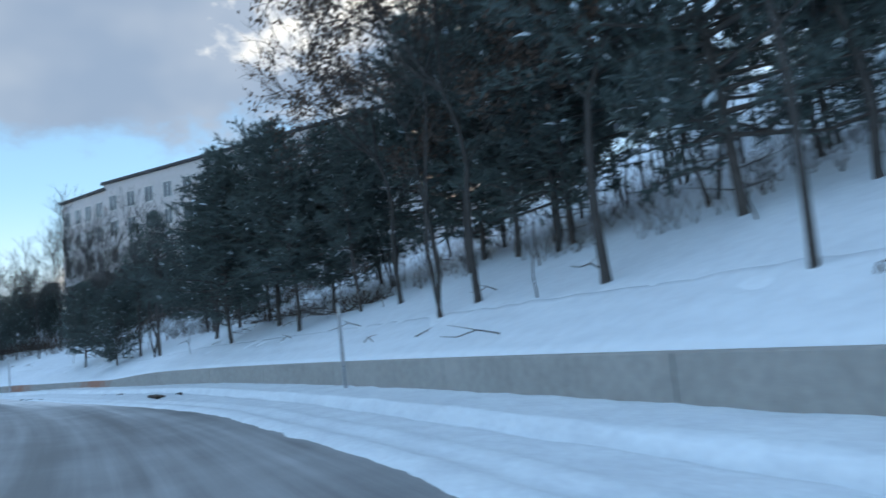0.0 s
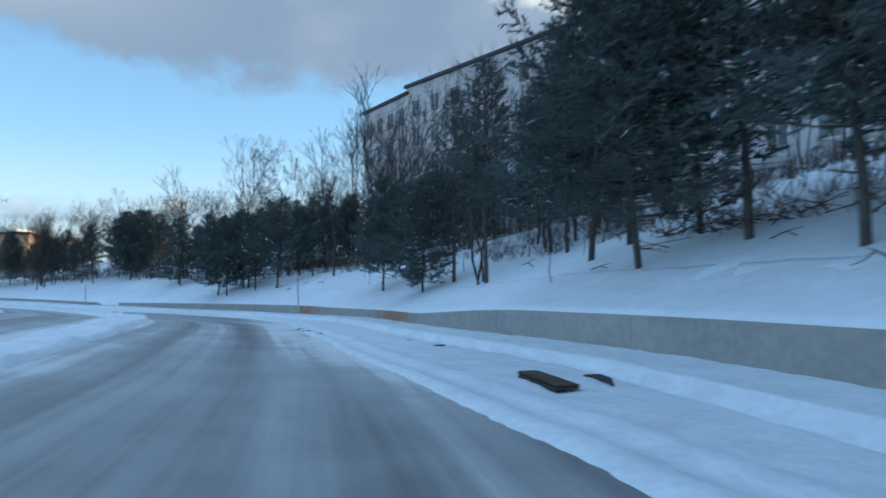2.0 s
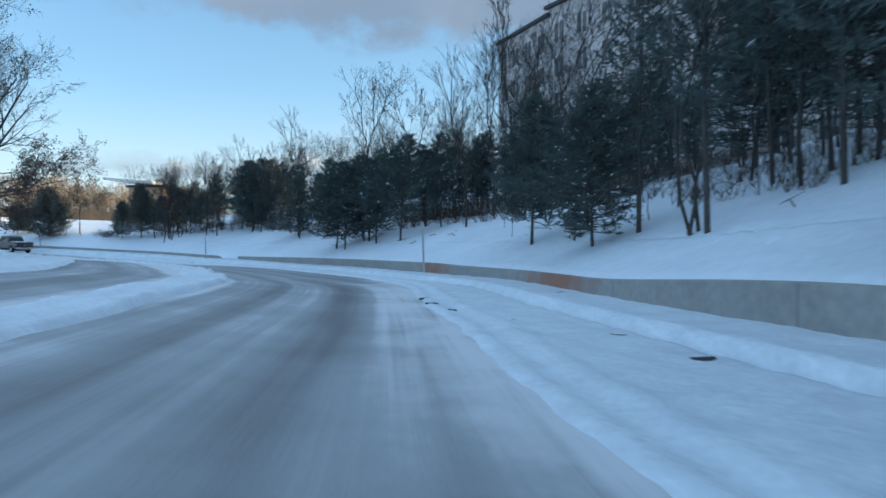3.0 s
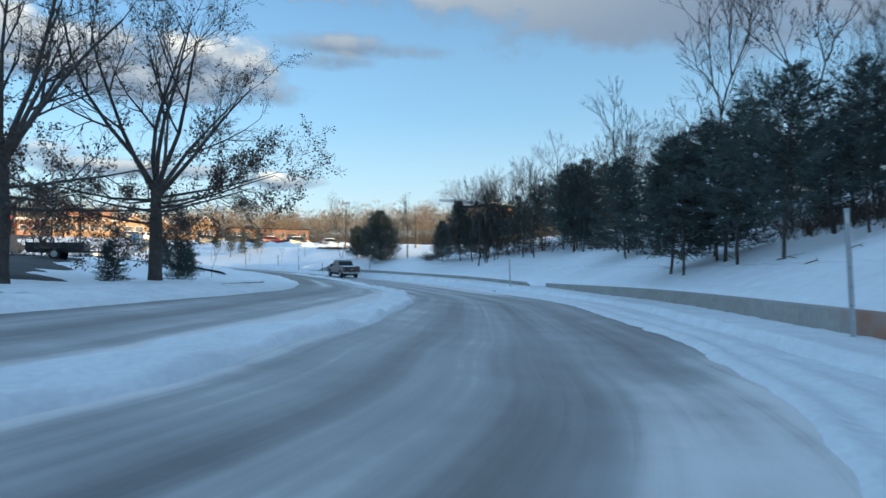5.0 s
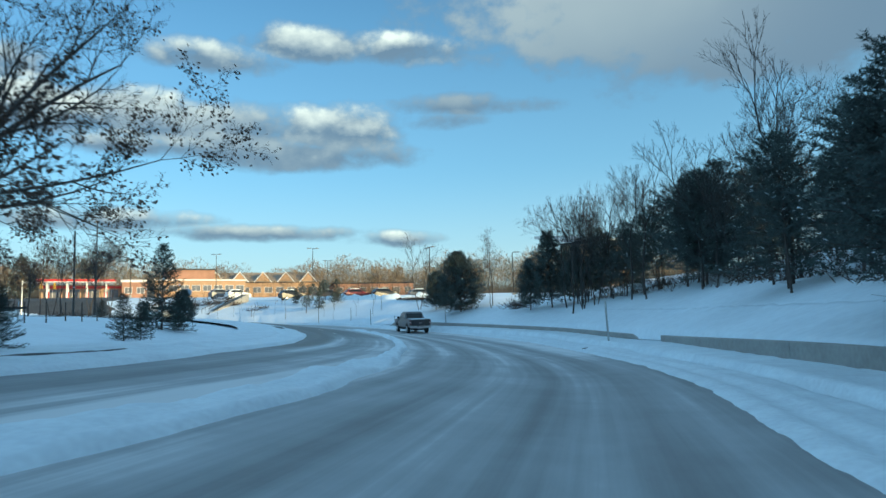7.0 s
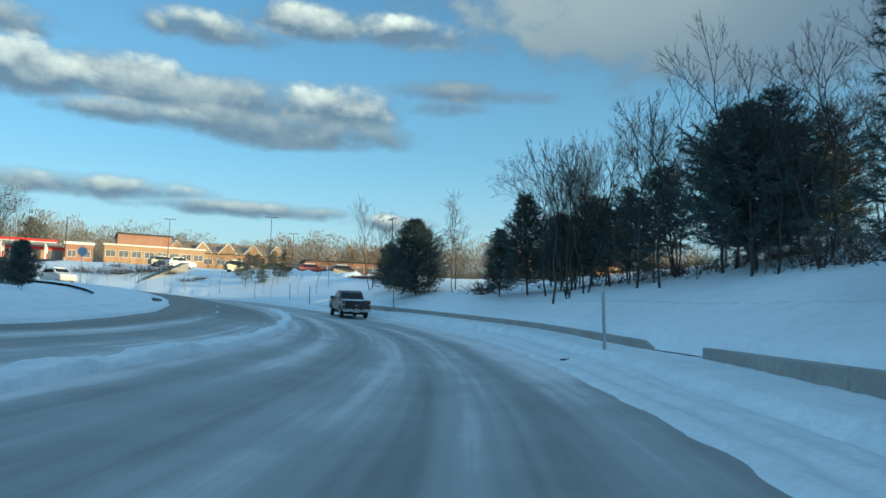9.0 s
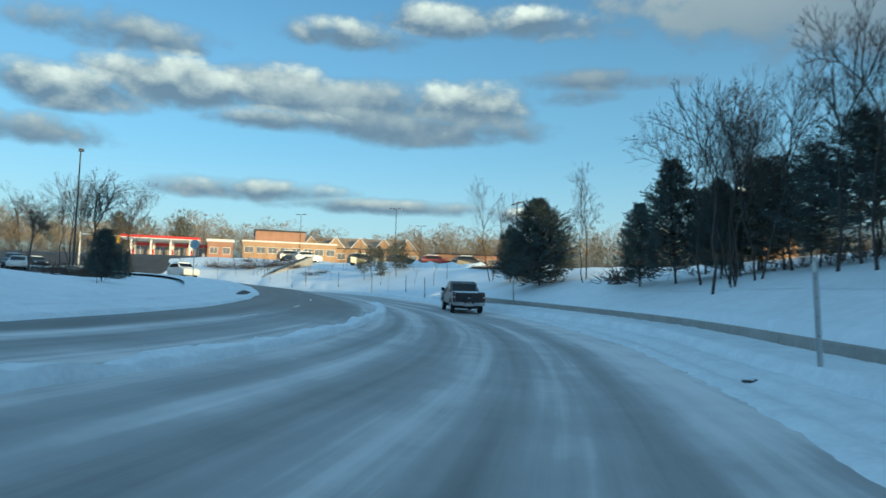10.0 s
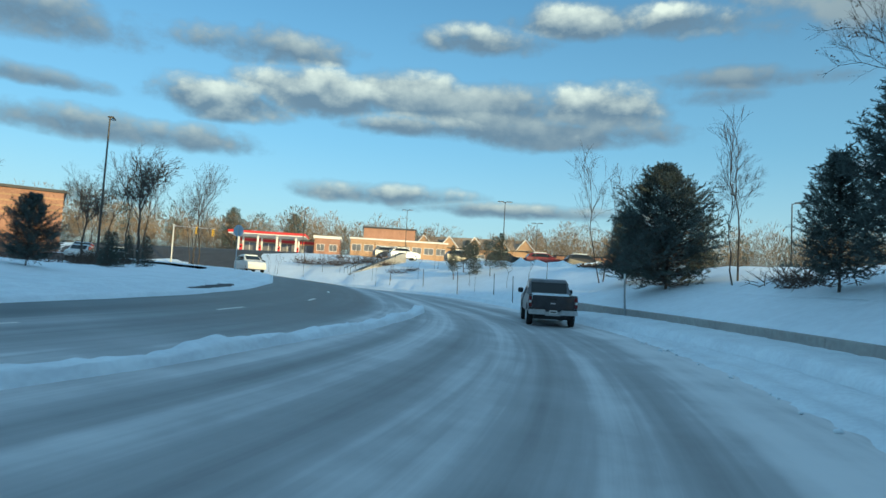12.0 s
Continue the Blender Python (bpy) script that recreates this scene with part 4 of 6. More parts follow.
scatter(10, -2, 16, 12, 28, "PLB", 9, 12, 1.8)
scatter(36, -34, 20, 4.5, 30, "PPPBBLL", 9, 13, 1.9)
scatter(15, 20, 34, 5, 26, "PPTB", 6.5, 8.5, 1.8)
scatter(18, -40, 20, 24, 44, "P", 10, 14, 2.0)
scatter(44, -8, 60, 1.5, 16, "Y", 1.6, 3.6, 1.0)
scatter(10, 34, 58, 7.0, 24, "BBBT", 6.5, 9.0, 1.9)
scatter(40, 58, 96, 4.5, 22, "PPPPB", 5.0, 6.6, 1.8)
scatter(44, 54, 110, 5, 22, "B", 5.8, 8.2, 1.4)
scatter(12, 98, 114, 8, 20, "PBBB", 5, 8.5, 1.8)


# ---- the roadside: trees, posts, inlet, brush ----
def oak(seed, x, y, h, turn, label, leaves):
    """A spreading oak: a stout bole that breaks into steep leaders, with long level limbs below them."""
    rng = random.Random(seed)
    tree = thing("oak_tree", pose(x, y, ground_at(x, y) - 0.05, 0, 0, turn), label, "tree", "roadside oaks")
    segs, low_tips, tips = [], [], []

    def grow(p, d, length, r, level, lift, bag):
        n = 5 if level == 0 else (4 if level < 3 else 3)
        q = p
        for i in range(n):
            d = (d + Vector((rng.gauss(0, 0.09), rng.gauss(0, 0.09), rng.gauss(lift, 0.05)))).normalized()
            e = q + d * length / n
            r1, r2 = r * (1 - 0.75 * i / n), r * (1 - 0.75 * (i + 1) / n)
            segs.append((q, e, max(0.005, r1), max(0.004, r2)))
            q = e
            if level < 4 and (i > 0 or level > 0):
                for _ in range(1 + (rng.random() < (0.55 if level in (1, 2) else 0.3))):
                    a = rng.uniform(0, 6.28)
                    o = d.cross(Vector((math.cos(a), math.sin(a), 0.2))).normalized()
                    grow(q, (d + o * rng.uniform(0.5, 1.0)).normalized(), length * rng.uniform(0.34, 0.55) * (1 - 0.3 * i / n), r2 * 0.6 + 0.003, level + 1, 0.03, bag)
        if level >= 2:
            bag.append((q, d))

    fork = 0.31 * h
    for k in range(9):                                              # level limbs
        a = 0.4 + 6.28 * k / 9 + rng.gauss(0, 0.25)
        z = h * rng.uniform(0.20, 0.30)
        grow(Vector((0, 0, z)), Vector((math.cos(a), math.sin(a), rng.uniform(-0.05, 0.22))).normalized(), h * rng.uniform(0.36, 0.46), 0.065, 0, 0.03, low_tips)
    for k in range(8):                                              # steep leaders
        a = 6.28 * k / 7 + rng.gauss(0, 0.3)
        w = rng.uniform(0.55, 1.25) if k else 0.08
        grow(Vector((0, 0, fork * rng.uniform(0.92, 1.05))), Vector((math.cos(a) * w, math.sin(a) * w, 1)).normalized(), h * rng.uniform(0.50, 0.62), 0.11, 0, 0.035, tips)
    v, f = stem_tube([Vector((0, 0, -0.4)), Vector((0, 0, 0.1)), Vector((0, 0, 0.6)), Vector((0.03, 0, 0.2 * h)), Vector((0, 0, fork + 0.15))], [0.44, 0.33, 0.275, 0.25, 0.20], 12)
    soup("trunk", v, f, BARK, tree, True)
    v, f = tubes(segs, 5)
    soup("crown", v, f, BARK, tree, True, "spreading bare limbs and twigs")
    cling(rng, tree, low_tips + tips[::4], leaves, 0.06)
    return tree


oak(81, -54.8, 40.1, 12.6, 40, "large spreading oak with dry brown leaves on its low limbs", 9500)
oak(84, -50.6, 35.2, 12.5, 75, "large spreading oak with dry leaves beside the driveway", 7500)
for kind, x, y, h in (("S", -57.2, 41.2, 2.0), ("S", -54.6, 38.6, 2.2), ("S", -58.4, 38.4, 1.8), ("S", -68.6, 42.6, 2.0), ("S", -69.9, 43.1, 1.7),
                      ("S", -77.5, 43.2, 4.8), ("S", -78.6, 44.0, 2.3), ("Y", -66.4, 43.9, 2.2), ("J", -93.5, 43.1, 2.7), ("S", -103.0, 40.6, 1.9), ("S", -145.1, 55.6, 2.4), ("S", -137.0, 58.3, 3.0), ("S", -137.5, 61.0, 3.4),
                      ("S", -107.0, 38.6, 2.0), ("S", -111.0, 38.4, 2.0), ("S", -118.5, 33.0, 2.2), ("Y", -90.5, 44.0, 2.0)):
    plant(kind, x, y, h)
for kind, x, y, h in (("W", -122.6, 31.6, 9.6), ("B", -136.0, 24.0, 9.0), ("W", -127.5, 23.5, 8.0), ("B", -141.0, 27.5, 8.0), ("B", -122.0, 16.0, 8.5), ("B", -133.0, 31.5, 8.0), ("B", -138.5, 29.5, 9.0), ("B", -129.5, 26.5, 9.0), ("B", -134.0, 20.0, 8.5), ("B", -125.0, 27.5, 7.0), ("B", -143.0, 21.0, 9.0),
                      ("P", -240.0, -8.0, 13.0), ("P", -250.7, 5.3, 13.0), ("B", -215.0, -30.0, 11.0)):
    plant(kind, x, y, h)


def road_post(x, y, h, label):
    """A galvanised channel post, bare of its sign, with bolt holes and a small reflector."""
    z = ground_at(x, y)
    post = thing("road_post", pose(x, y, z + 0.05, 1.0, -1.5, 35), label, "post", "marker posts")
    bm = bmesh.new()
    for a, b, c, d in ((-0.04, -0.006, 0.04, 0.006), (-0.046, -0.03, -0.034, 0.006), (0.034, -0.03, 0.046, 0.006)):
        add_box(bm, a, b, -0.4, c, d, h)
    part("channel", bm, METAL, post)
    part("reflector", boxes((-0.035, -0.046, h - 0.28, 0.035, -0.034, h - 0.08), bevel=0.006), LAMP_CLEAR, post, "pale reflector plate")
    for k in range(4):
        part("bolt", rod([(0, -0.016, 0.5 + 0.35 * k), (0, -0.004, 0.5 + 0.35 * k)], [0.012, 0.012], 6), IRON, post)
    return post


for x, y, h in ((-2.95, 18.35, 2.15), (-32.5, 50.5, 2.3), (-67.74, 65.2, 1.95)):
    road_post(x, y, h, "grey galvanised steel post standing in snow before the wall")
road_post(-101.0, 66.6, 2.1, "grey galvanised steel post beside the far wall")


def kerb_inlet(s, d):
    """A storm drain: concrete lid on a dark block painted as the shaded kerb opening, half under snow."""
    x, y = place(s, d)
    i = int(np.argmin(np.abs(ALONG - s)))
    turn = math.degrees(math.atan2(HEAD[i, 1], HEAD[i, 0]))
    box = thing("kerb_inlet", pose(x, y, float(road_height(s, d)) - 0.03, 0, 0, turn), "dark kerb-opening storm drain with a concrete lid in the snow", "drain")
    part("throat_shade", boxes((-0.85, -0.06, -0.2, 0.85, 0.10, 0.13), bevel=0.01), IRON, box, "dark block painted as the shaded opening under the lid")
    part("lid", boxes((-0.92, -0.24, 0.12, 0.88, 0.13, 0.18), bevel=0.03), BRUSH, box, "dark stained concrete lid")
    part("cover_edge", rod([(-0.55, -0.84, 0.10), (-0.25, -0.92, 0.13), (0.15, -0.95, 0.13), (0.6, -0.90, 0.10)], [0.02, 0.05, 0.05, 0.02], 8), IRON, box, "dark edge of a round cover half under snow")
    return box


kerb_inlet(28.55, -3.25)


def gutter(s0, s1, d0, d1, label):
    """A bared strip of wet asphalt and kerb where the snow has melted."""
    s = np.arange(s0, s1 + 0.1, 0.4)
    o = np.linspace(0, 1, 5)
    S, O = np.meshgrid(s, o, indexing="ij")
    wob = 0.25 * rough_field(S, S * 0, 2.5, 71)
    taper = np.sin(np.pi * np.clip((S - s0) / (s1 - s0), 0.02, 0.98)) ** 0.5
    D = (d0 + d1) / 2 + (O - 0.5) * (d1 - d0) * taper + wob * 0.3
    x, y = place(S.ravel(), D.ravel())
    x, y = x.reshape(S.shape), y.reshape(S.shape)
    z = road_height(S, D) + island_left(S, D, x, y) + 0.012 - 0.03 * (np.abs(O - 0.5) * 2) ** 4
    return tagged(sheet("gutter", x, y, z, ASPHALT), label, "gutter", kind="structure")


gutter(70.5, 76.5, 11.0, 11.6, "dark bared gutter along the snowy kerb")
gutter(119, 126, 11.8, 12.7, "dark bared gutter at the tip of the island")

# fallen sticks and clods on the snow
stick_rng = random.Random(31)


def stick(x, y, length):
    z = ground_at(x, y)
    a = stick_rng.uniform(0, 6.28)
    p = [Vector((math.cos(a) * length * u, math.sin(a) * length * u, 0.06 + 0.10 * math.sin(u * 5) + 0.15 * u * stick_rng.random())) for u in (0, 0.35, 0.7, 1.0)]
    ob = thing("fallen_stick", pose(x, y, z), "dark fallen stick lying on the snow", "stick", "fallen sticks")
    part("stem", rod(p, [0.02, 0.016, 0.012, 0.005], 5), BARK, ob)
    q = p[1] + Vector((math.cos(a + 0.8), math.sin(a + 0.8), 0.25)) * length * 0.4
    part("twig", rod([p[1], q], [0.011, 0.004], 4), BARK, ob)


for _ in range(34):
    s, e = stick_rng.uniform(4, 90), stick_rng.uniform(0.8, 9)
    x, y = place(s, -(float(wall_offset(s)) + e))
    stick(x, y, stick_rng.uniform(0.5, 1.6))


def clod(x, y, r):
    bm = bmesh.new()
    bmesh.ops.create_icosphere(bm, subdivisions=2, radius=r)
    for v in bm.verts:
        v.co *= 1 + 0.35 * noise.noise(v.co * 4 / r * 0.3 + Vector((x, y, 0)))
        v.co.z *= 0.55
    ob = part("snow_clod", bm, PACKED, None, "", True)
    ob.matrix_basis = pose(x, y, float(road_height(*station(x, y))[0]) + 0.025, 0, 0, x * 50)
    tagged(ob, "small clod of ploughed snow at the lane edge", "snow", "snow clods")


for _ in range(46):
    s = stick_rng.uniform(84, 122)
    x, y = place(s, -stick_rng.gauss(2.85, 0.16))
    clod(float(x), float(y), stick_rng.uniform(0.025, 0.065))


def chunk(s, d, r):
    """A small dark clump set into the snow verge, with a cap of snow."""
    x, y = place(s, d)
    x, y = float(x), float(y)
    z = float(road_height(s, d)) + float(verge_right(np.array([[s]]), np.array([[d]]), np.array([[x]]), np.array([[y]]))[0, 0])
    ob = thing("dark_clump", pose(x, y, z - 0.02, 0, 0, s * 37), "small dark clump with a snow cap on the snow verge", "clump", "clumps on the verge")
    for name, k, flat, up, mat in (("clump", 1.0, 0.42, 0.0, ASPHALT), ("snow_cap", 0.62, 0.22, 0.36, PACKED)):
        bm = bmesh.new()
        bmesh.ops.create_icosphere(bm, subdivisions=2, radius=r * k)
        for v in bm.verts:
            v.co *= 1 + 0.5 * noise.noise(v.co * 2.5 / r + Vector((s, d, 0)))
            v.co.x *= 1.6
            v.co.z = v.co.z * flat + up * r
        part(name, bm, mat, ob, "", True)


for s, d, r in ((38.2, -3.42, 0.11), (35.8, -3.6, 0.13), (44.4, -1.0, 0.10), (42.7, -1.3, 0.12), (46.2, -0.95, 0.10), (45.4, -4.5, 0.10), (96.1, -3.5, 0.18), (52.0, -3.2, 0.09), (40.6, -2.2, 0.08)):
    chunk(s, d, r)


def brush(x, y, w, h, seed, label):
    """A heap of dead stems and twigs."""
    rng = random.Random(seed)
    ob = thing("brush_heap", pose(x, y, ground_at(x, y) - 0.05), label, "bush", "brush")
    segs = []
    for _ in range(90):
        p = Vector((rng.gauss(0, w * 0.4), rng.gauss(0, w * 0.3), 0))
        d = Vector((rng.gauss(0, 0.8), rng.gauss(0, 0.8), abs(rng.gauss(0.5, 0.5)))).normalized()
        q = p + d * h * rng.uniform(0.5, 1.1)
        segs.append((p, q, 0.02, 0.008))
        for _ in range(2):
            e = (d + Vector((rng.gauss(0, 0.6), rng.gauss(0, 0.6), rng.gauss(0, 0.4)))).normalized()
            m = p.lerp(q, rng.uniform(0.3, 0.9))
            segs.append((m, m + e * h * 0.45, 0.010, 0.004))
    v, f = tubes(segs, 4)
    tagged(soup("bramble", v, f, BRUSH, ob), kind="stuff")
    return ob


for k, (x, y, w, h) in enumerate(((-40.7, 67.2, 4, 1.3), (-43.5, 68.6, 4, 1.3), (-46.0, 69.8, 3, 1.1), (-7.5, 35.4, 3, 1.2), (-9.5, 37.0, 3, 1.0), (-38.5, 66.0, 3, 1.2),
                                  (-62.0, 71.5, 2.5, 0.9), (-66.5, 73.5, 2.5, 1.0), (-96.5, 72.5, 2.5, 1.0), (-147.6, 49.6, 2.6, 0.6), (-168.5, 37.5, 2.6, 0.6),
                                  (-52.0, 66.5, 2.5, 0.9), (-94.5, 71.8, 2.2, 0.9))):
    brush(x, y, w, h, 300 + k, "low dark heap of dead brush in the snow")

for k, (x, y, w, h) in enumerate(((-162.6, 35.6, 2.4, 1.3), (-161.0, 37.8, 2.4, 1.5), (-159.8, 39.6, 2.2, 1.6), (-159.6, 41.6, 2.4, 1.5), (-159.0, 43.6, 2.2, 1.4), (-158.5, 45.8, 2.2, 1.2),
                                  (-164.7, 32.9, 2.2, 1.2), (-155.0, 46.8, 2.0, 0.8), (-147.7, 50.9, 1.8, 0.6), (-105.5, 38.0, 2.2, 0.9), (-108.5, 36.8, 2.4, 1.0), (-111.5, 35.2, 2.4, 1.0), (-115.0, 33.6, 2.4, 1.1),
                                  (-118.5, 31.0, 2.6, 1.2), (-121.5, 29.0, 2.4, 1.2), (-125.0, 27.0, 2.4, 1.2), (-100.5, 38.2, 2.2, 0.9), (-4.6, 30.4, 2.2, 0.9), (-3.2, 29.6, 2.0, 0.8))):
    brush(x, y, w, h, 400 + k, "tangled thicket of dark leafless shrubs in the snow")
THICKET = random.Random(61)
for _ in range(26):
    u = THICKET.random()
    x, y = -164.5 + 7.0 * u + THICKET.gauss(0, 0.8), 33.0 + 13.5 * u + THICKET.gauss(0, 0.8)
    plant("Y", x, y, THICKET.uniform(1.6, 2.8))

# the bank: staked young trees, marker stakes, small dark shrubs, steps with rails
bank_rng = random.Random(9)


def stake(x, y, h):
    ob = thing("stake", pose(x, y, ground_at(x, y) - 0.05, 1, 1, 0), "thin dark marker stake standing in snow", "stake", "stakes on the bank")
    part("shaft", rod([(0, 0, -0.2), (0, 0, h)], [0.035, 0.03], 6), POLE, ob)
    part("cap", rod([(0, 0, h), (0, 0, h + 0.03)], [0.04, 0.025], 6), IRON, ob)


for x, y, h in ((-115.2, 61.8, 1.8), (-128.5, 57.3, 1.8), (-121.5, 60.5, 1.6), (-136.0, 53.5, 1.7), (-110.0, 63.5, 1.2), (-144.0, 49.0, 1.7)):
    stake(x, y, h)
for x, y in ((-79.5, 39.6), (-77.6, 39.2), (-75.8, 38.8), (-73.8, 38.4), (-71.8, 38.0)):
    stake(x, y, 1.0)
for _ in range(22):
    s, b = bank_rng.uniform(140, 200), bank_rng.uniform(5.2, 12.0)
    x, y = place(s, -b)
    plant("Y", float(x), float(y), bank_rng.uniform(2.0, 3.6))
for x, y, h in ((-139.5, 57.2, 2.6), (-136.2, 56.4, 2.6), (-141.5, 59.4, 2.8), (-145.8, 57.6, 2.6), (-143.5, 58.0, 2.8), (-147.0, 60.4, 3.4), (-150.2, 57.0, 3.0), (-133.5, 60.0, 2.2)):
    plant("T", x, y, h, wide=1.9)
for k in range(7):
    x, y = -119.2 - 0.9 * k, 69.6 - 0.35 * k
    brush(x, y, 0.7, 0.4, 500 + k, "small dark shrub poking through the snow bank")


def steps(x, y, turn, n):
    """Concrete steps up the bank between dark pipe rails."""
    st = thing("bank_steps", pose(x, y, ground_at(x, y) - 0.2, 0, 0, turn), "snowy concrete steps with dark pipe rails up the bank", "stairs")
    for k in range(n):
        part("step", boxes((k * 0.38, -0.9, -0.3, k * 0.38 + 0.42, 0.9, 0.17 * (k + 1)), bevel=0.015), CONCRETE, st)
    for side in (-1, 1):
        rail = part("rail", rod([(0, side, 0.95), (n * 0.38, side, 0.95 + n * 0.17)], [0.04, 0.04], 8), IRON, st, "dark pipe rail")
        for k in range(0, n + 1, 4):
            part("baluster", rod([(k * 0.38, side, -0.1 + 0.17 * k), (k * 0.38, side, 0.95 + 0.17 * k)], [0.03, 0.03], 6), IRON, rail)
    return st


steps(-153.5, 42.0, 125, 20)


# ---- signs, lamps, signals ----
def lamp_post(x, y, top, turn, heads=1, label="tall dark parking-lot lamp with a flat head"):
    z = ground_at(x, y)
    h = top - z
    lp = thing("street_lamp", pose(x, y, z, 0, 0, turn), label, "street lamp", "lamps")
    part("footing", rod([(0, 0, -0.3), (0, 0, 0.6)], [0.3, 0.3], 14), CONCRETE, lp)
    part("pole", rod([(0, 0, 0.6), (0, 0, h * 0.5), (0, 0, h)], [0.085, 0.07, 0.05], 10), POLE, lp)
    for k in range(heads):
        s = 1 if k == 0 else -1
        head = part("head", boxes((min(0.2 * s, 1.15 * s), -0.2, h - 0.02, max(0.2 * s, 1.15 * s), 0.2, h + 0.09), bevel=0.03), POLE, lp, "flat dark lamp head")
        part("lens", boxes((min(0.3 * s, 1.05 * s), -0.15, h - 0.035, max(0.3 * s, 1.05 * s), 0.15, h - 0.022)), LAMP_CLEAR, head)
        part("arm", rod([(0, 0, h - 0.1), (0.25 * s, 0, h + 0.02)], [0.04, 0.03], 6), POLE, lp)
    return lp


for x, y, top, turn, heads in ((-114.4, 33.1, 13.4, 200, 1), (-127.8, 72.5, 12.4, 10, 2), (-133.1, 87.0, 12.4, 80, 1), (-175.2, 61.3, 17.9, 90, 2),
                               (-205.0, 42.0, 20.0, 80, 2), (-206.0, 68.0, 18.6, 80, 2), (-188.0, 26.0, 17.0, 30, 1)):
    lamp_post(x, y, top, turn, heads)


def bare_pole(x, y, top):
    """A tall slim dark pole with a cap and two bands."""
    z = ground_at(x, y)
    h = top - z
    ob = thing("pole", pose(x, y, z, 0.6, -0.8, 0), "tall slim dark wooden pole standing in the snow", "pole")
    part("shaft", rod([(0, 0, -0.3), (0, 0, h * 0.5), (0, 0, h)], [0.075, 0.065, 0.055], 10), POLE, ob)
    part("cap", rod([(0, 0, h), (0, 0, h + 0.05)], [0.065, 0.03], 10), IRON, ob)
    for k in (0.35, 0.8):
        part("band", rod([(0, 0, h * k), (0, 0, h * k + 0.06)], [0.075, 0.075], 10), METAL, ob)


bare_pole(-88.0, 36.6, 8.6)


def stop_sign(x, y, turn, top):
    z = ground_at(x, y)
    sg = thing("road_sign", pose(x, y, z, 0, 0, turn), "octagonal road sign seen from its bare metal back", "sign")
    part("post", rod([(0, 0, -0.3), (0, 0, top - z)], [0.04, 0.035], 6), METAL, sg)
    bm = bmesh.new()
    c, r = top - z - 0.42, 0.44
    bm.faces.new([bm.verts.new((math.cos(a) * r, 0.045, c + math.sin(a) * r)) for a in [radians(22.5 + 45 * k) for k in range(8)]])
    g = bmesh.ops.extrude_face_region(bm, geom=bm.faces[:])
    bmesh.ops.translate(bm, vec=(0, 0.012, 0), verts=[v for v in g["geom"] if isinstance(v, bmesh.types.BMVert)])
    part("plate", bm, SIGN_BLUE, sg, "grey-blue metal plate")
    for dz in (-0.2, 0.2):
        part("bracket", boxes((-0.06, -0.04, c + dz - 0.02, 0.06, 0.045, c + dz + 0.02)), METAL, sg)


stop_sign(-117.4, 41.8, 80, 6.5)


def signal(x, y, turn):
    """A traffic signal on a mast arm."""
    z = ground_at(x, y)
    sg = thing("traffic_signal", pose(x, y, z, 0, 0, turn), "yellow traffic signal hanging from a grey mast arm", "traffic light")
    part("mast", rod([(0, 0, -0.2), (0, 0, 6.4)], [0.14, 0.10], 10), METAL, sg)
    part("arm", rod([(0, 0, 6.1), (7.5, 0, 6.5)], [0.08, 0.05], 8), METAL, sg)
    for dx in (4.0, 7.0):
        head = part("head", boxes((dx - 0.18, -0.15, 5.3, dx + 0.18, 0.15, 6.4), bevel=0.03), AMBER, sg, "yellow signal head")
        for k in range(3):
            part("lens", rod([(dx, -0.16, 5.5 + 0.34 * k), (dx, -0.14, 5.5 + 0.34 * k)], [0.11, 0.11], 12), IRON, head)


signal(-168.0, 12.0, 150)


# ---- vehicles ----
def wheel(parent, x, y, r, width):
    s = 1 if y > 0 else -1
    prof = [(0, r * 0.62), (0.015, r * 0.93), (0.05, r), (width - 0.05, r), (width - 0.015, r * 0.93), (width, r * 0.62)]
    w = part("wheel", rod([(x, y - s * o, r) for o, _ in prof], [q for _, q in prof], 24), RUBBER, parent, "black tyre", True)
    part("rim", rod([(x, y - s * 0.02, r), (x, y + s * 0.004, r), (x, y + s * 0.012, r)], [r * 0.62, r * 0.58, r * 0.16], 20), METAL, w, "grey alloy rim")
    for k in range(5):
        a = 2 * math.pi * k / 5
        part("spoke", rod([(x, y + s * 0.016, r), (x + math.cos(a) * r * 0.55, y + s * 0.008, r + math.sin(a) * r * 0.55)], [0.03, 0.025], 4), CHROME, w)


def tuck(bm, z0, z1, k):
    """Lean the sides in above a height."""
    for v in bm.verts:
        if v.co.z > z0:
            v.co.y *= 1 - k * min(1, (v.co.z - z0) / (z1 - z0))
    return bm


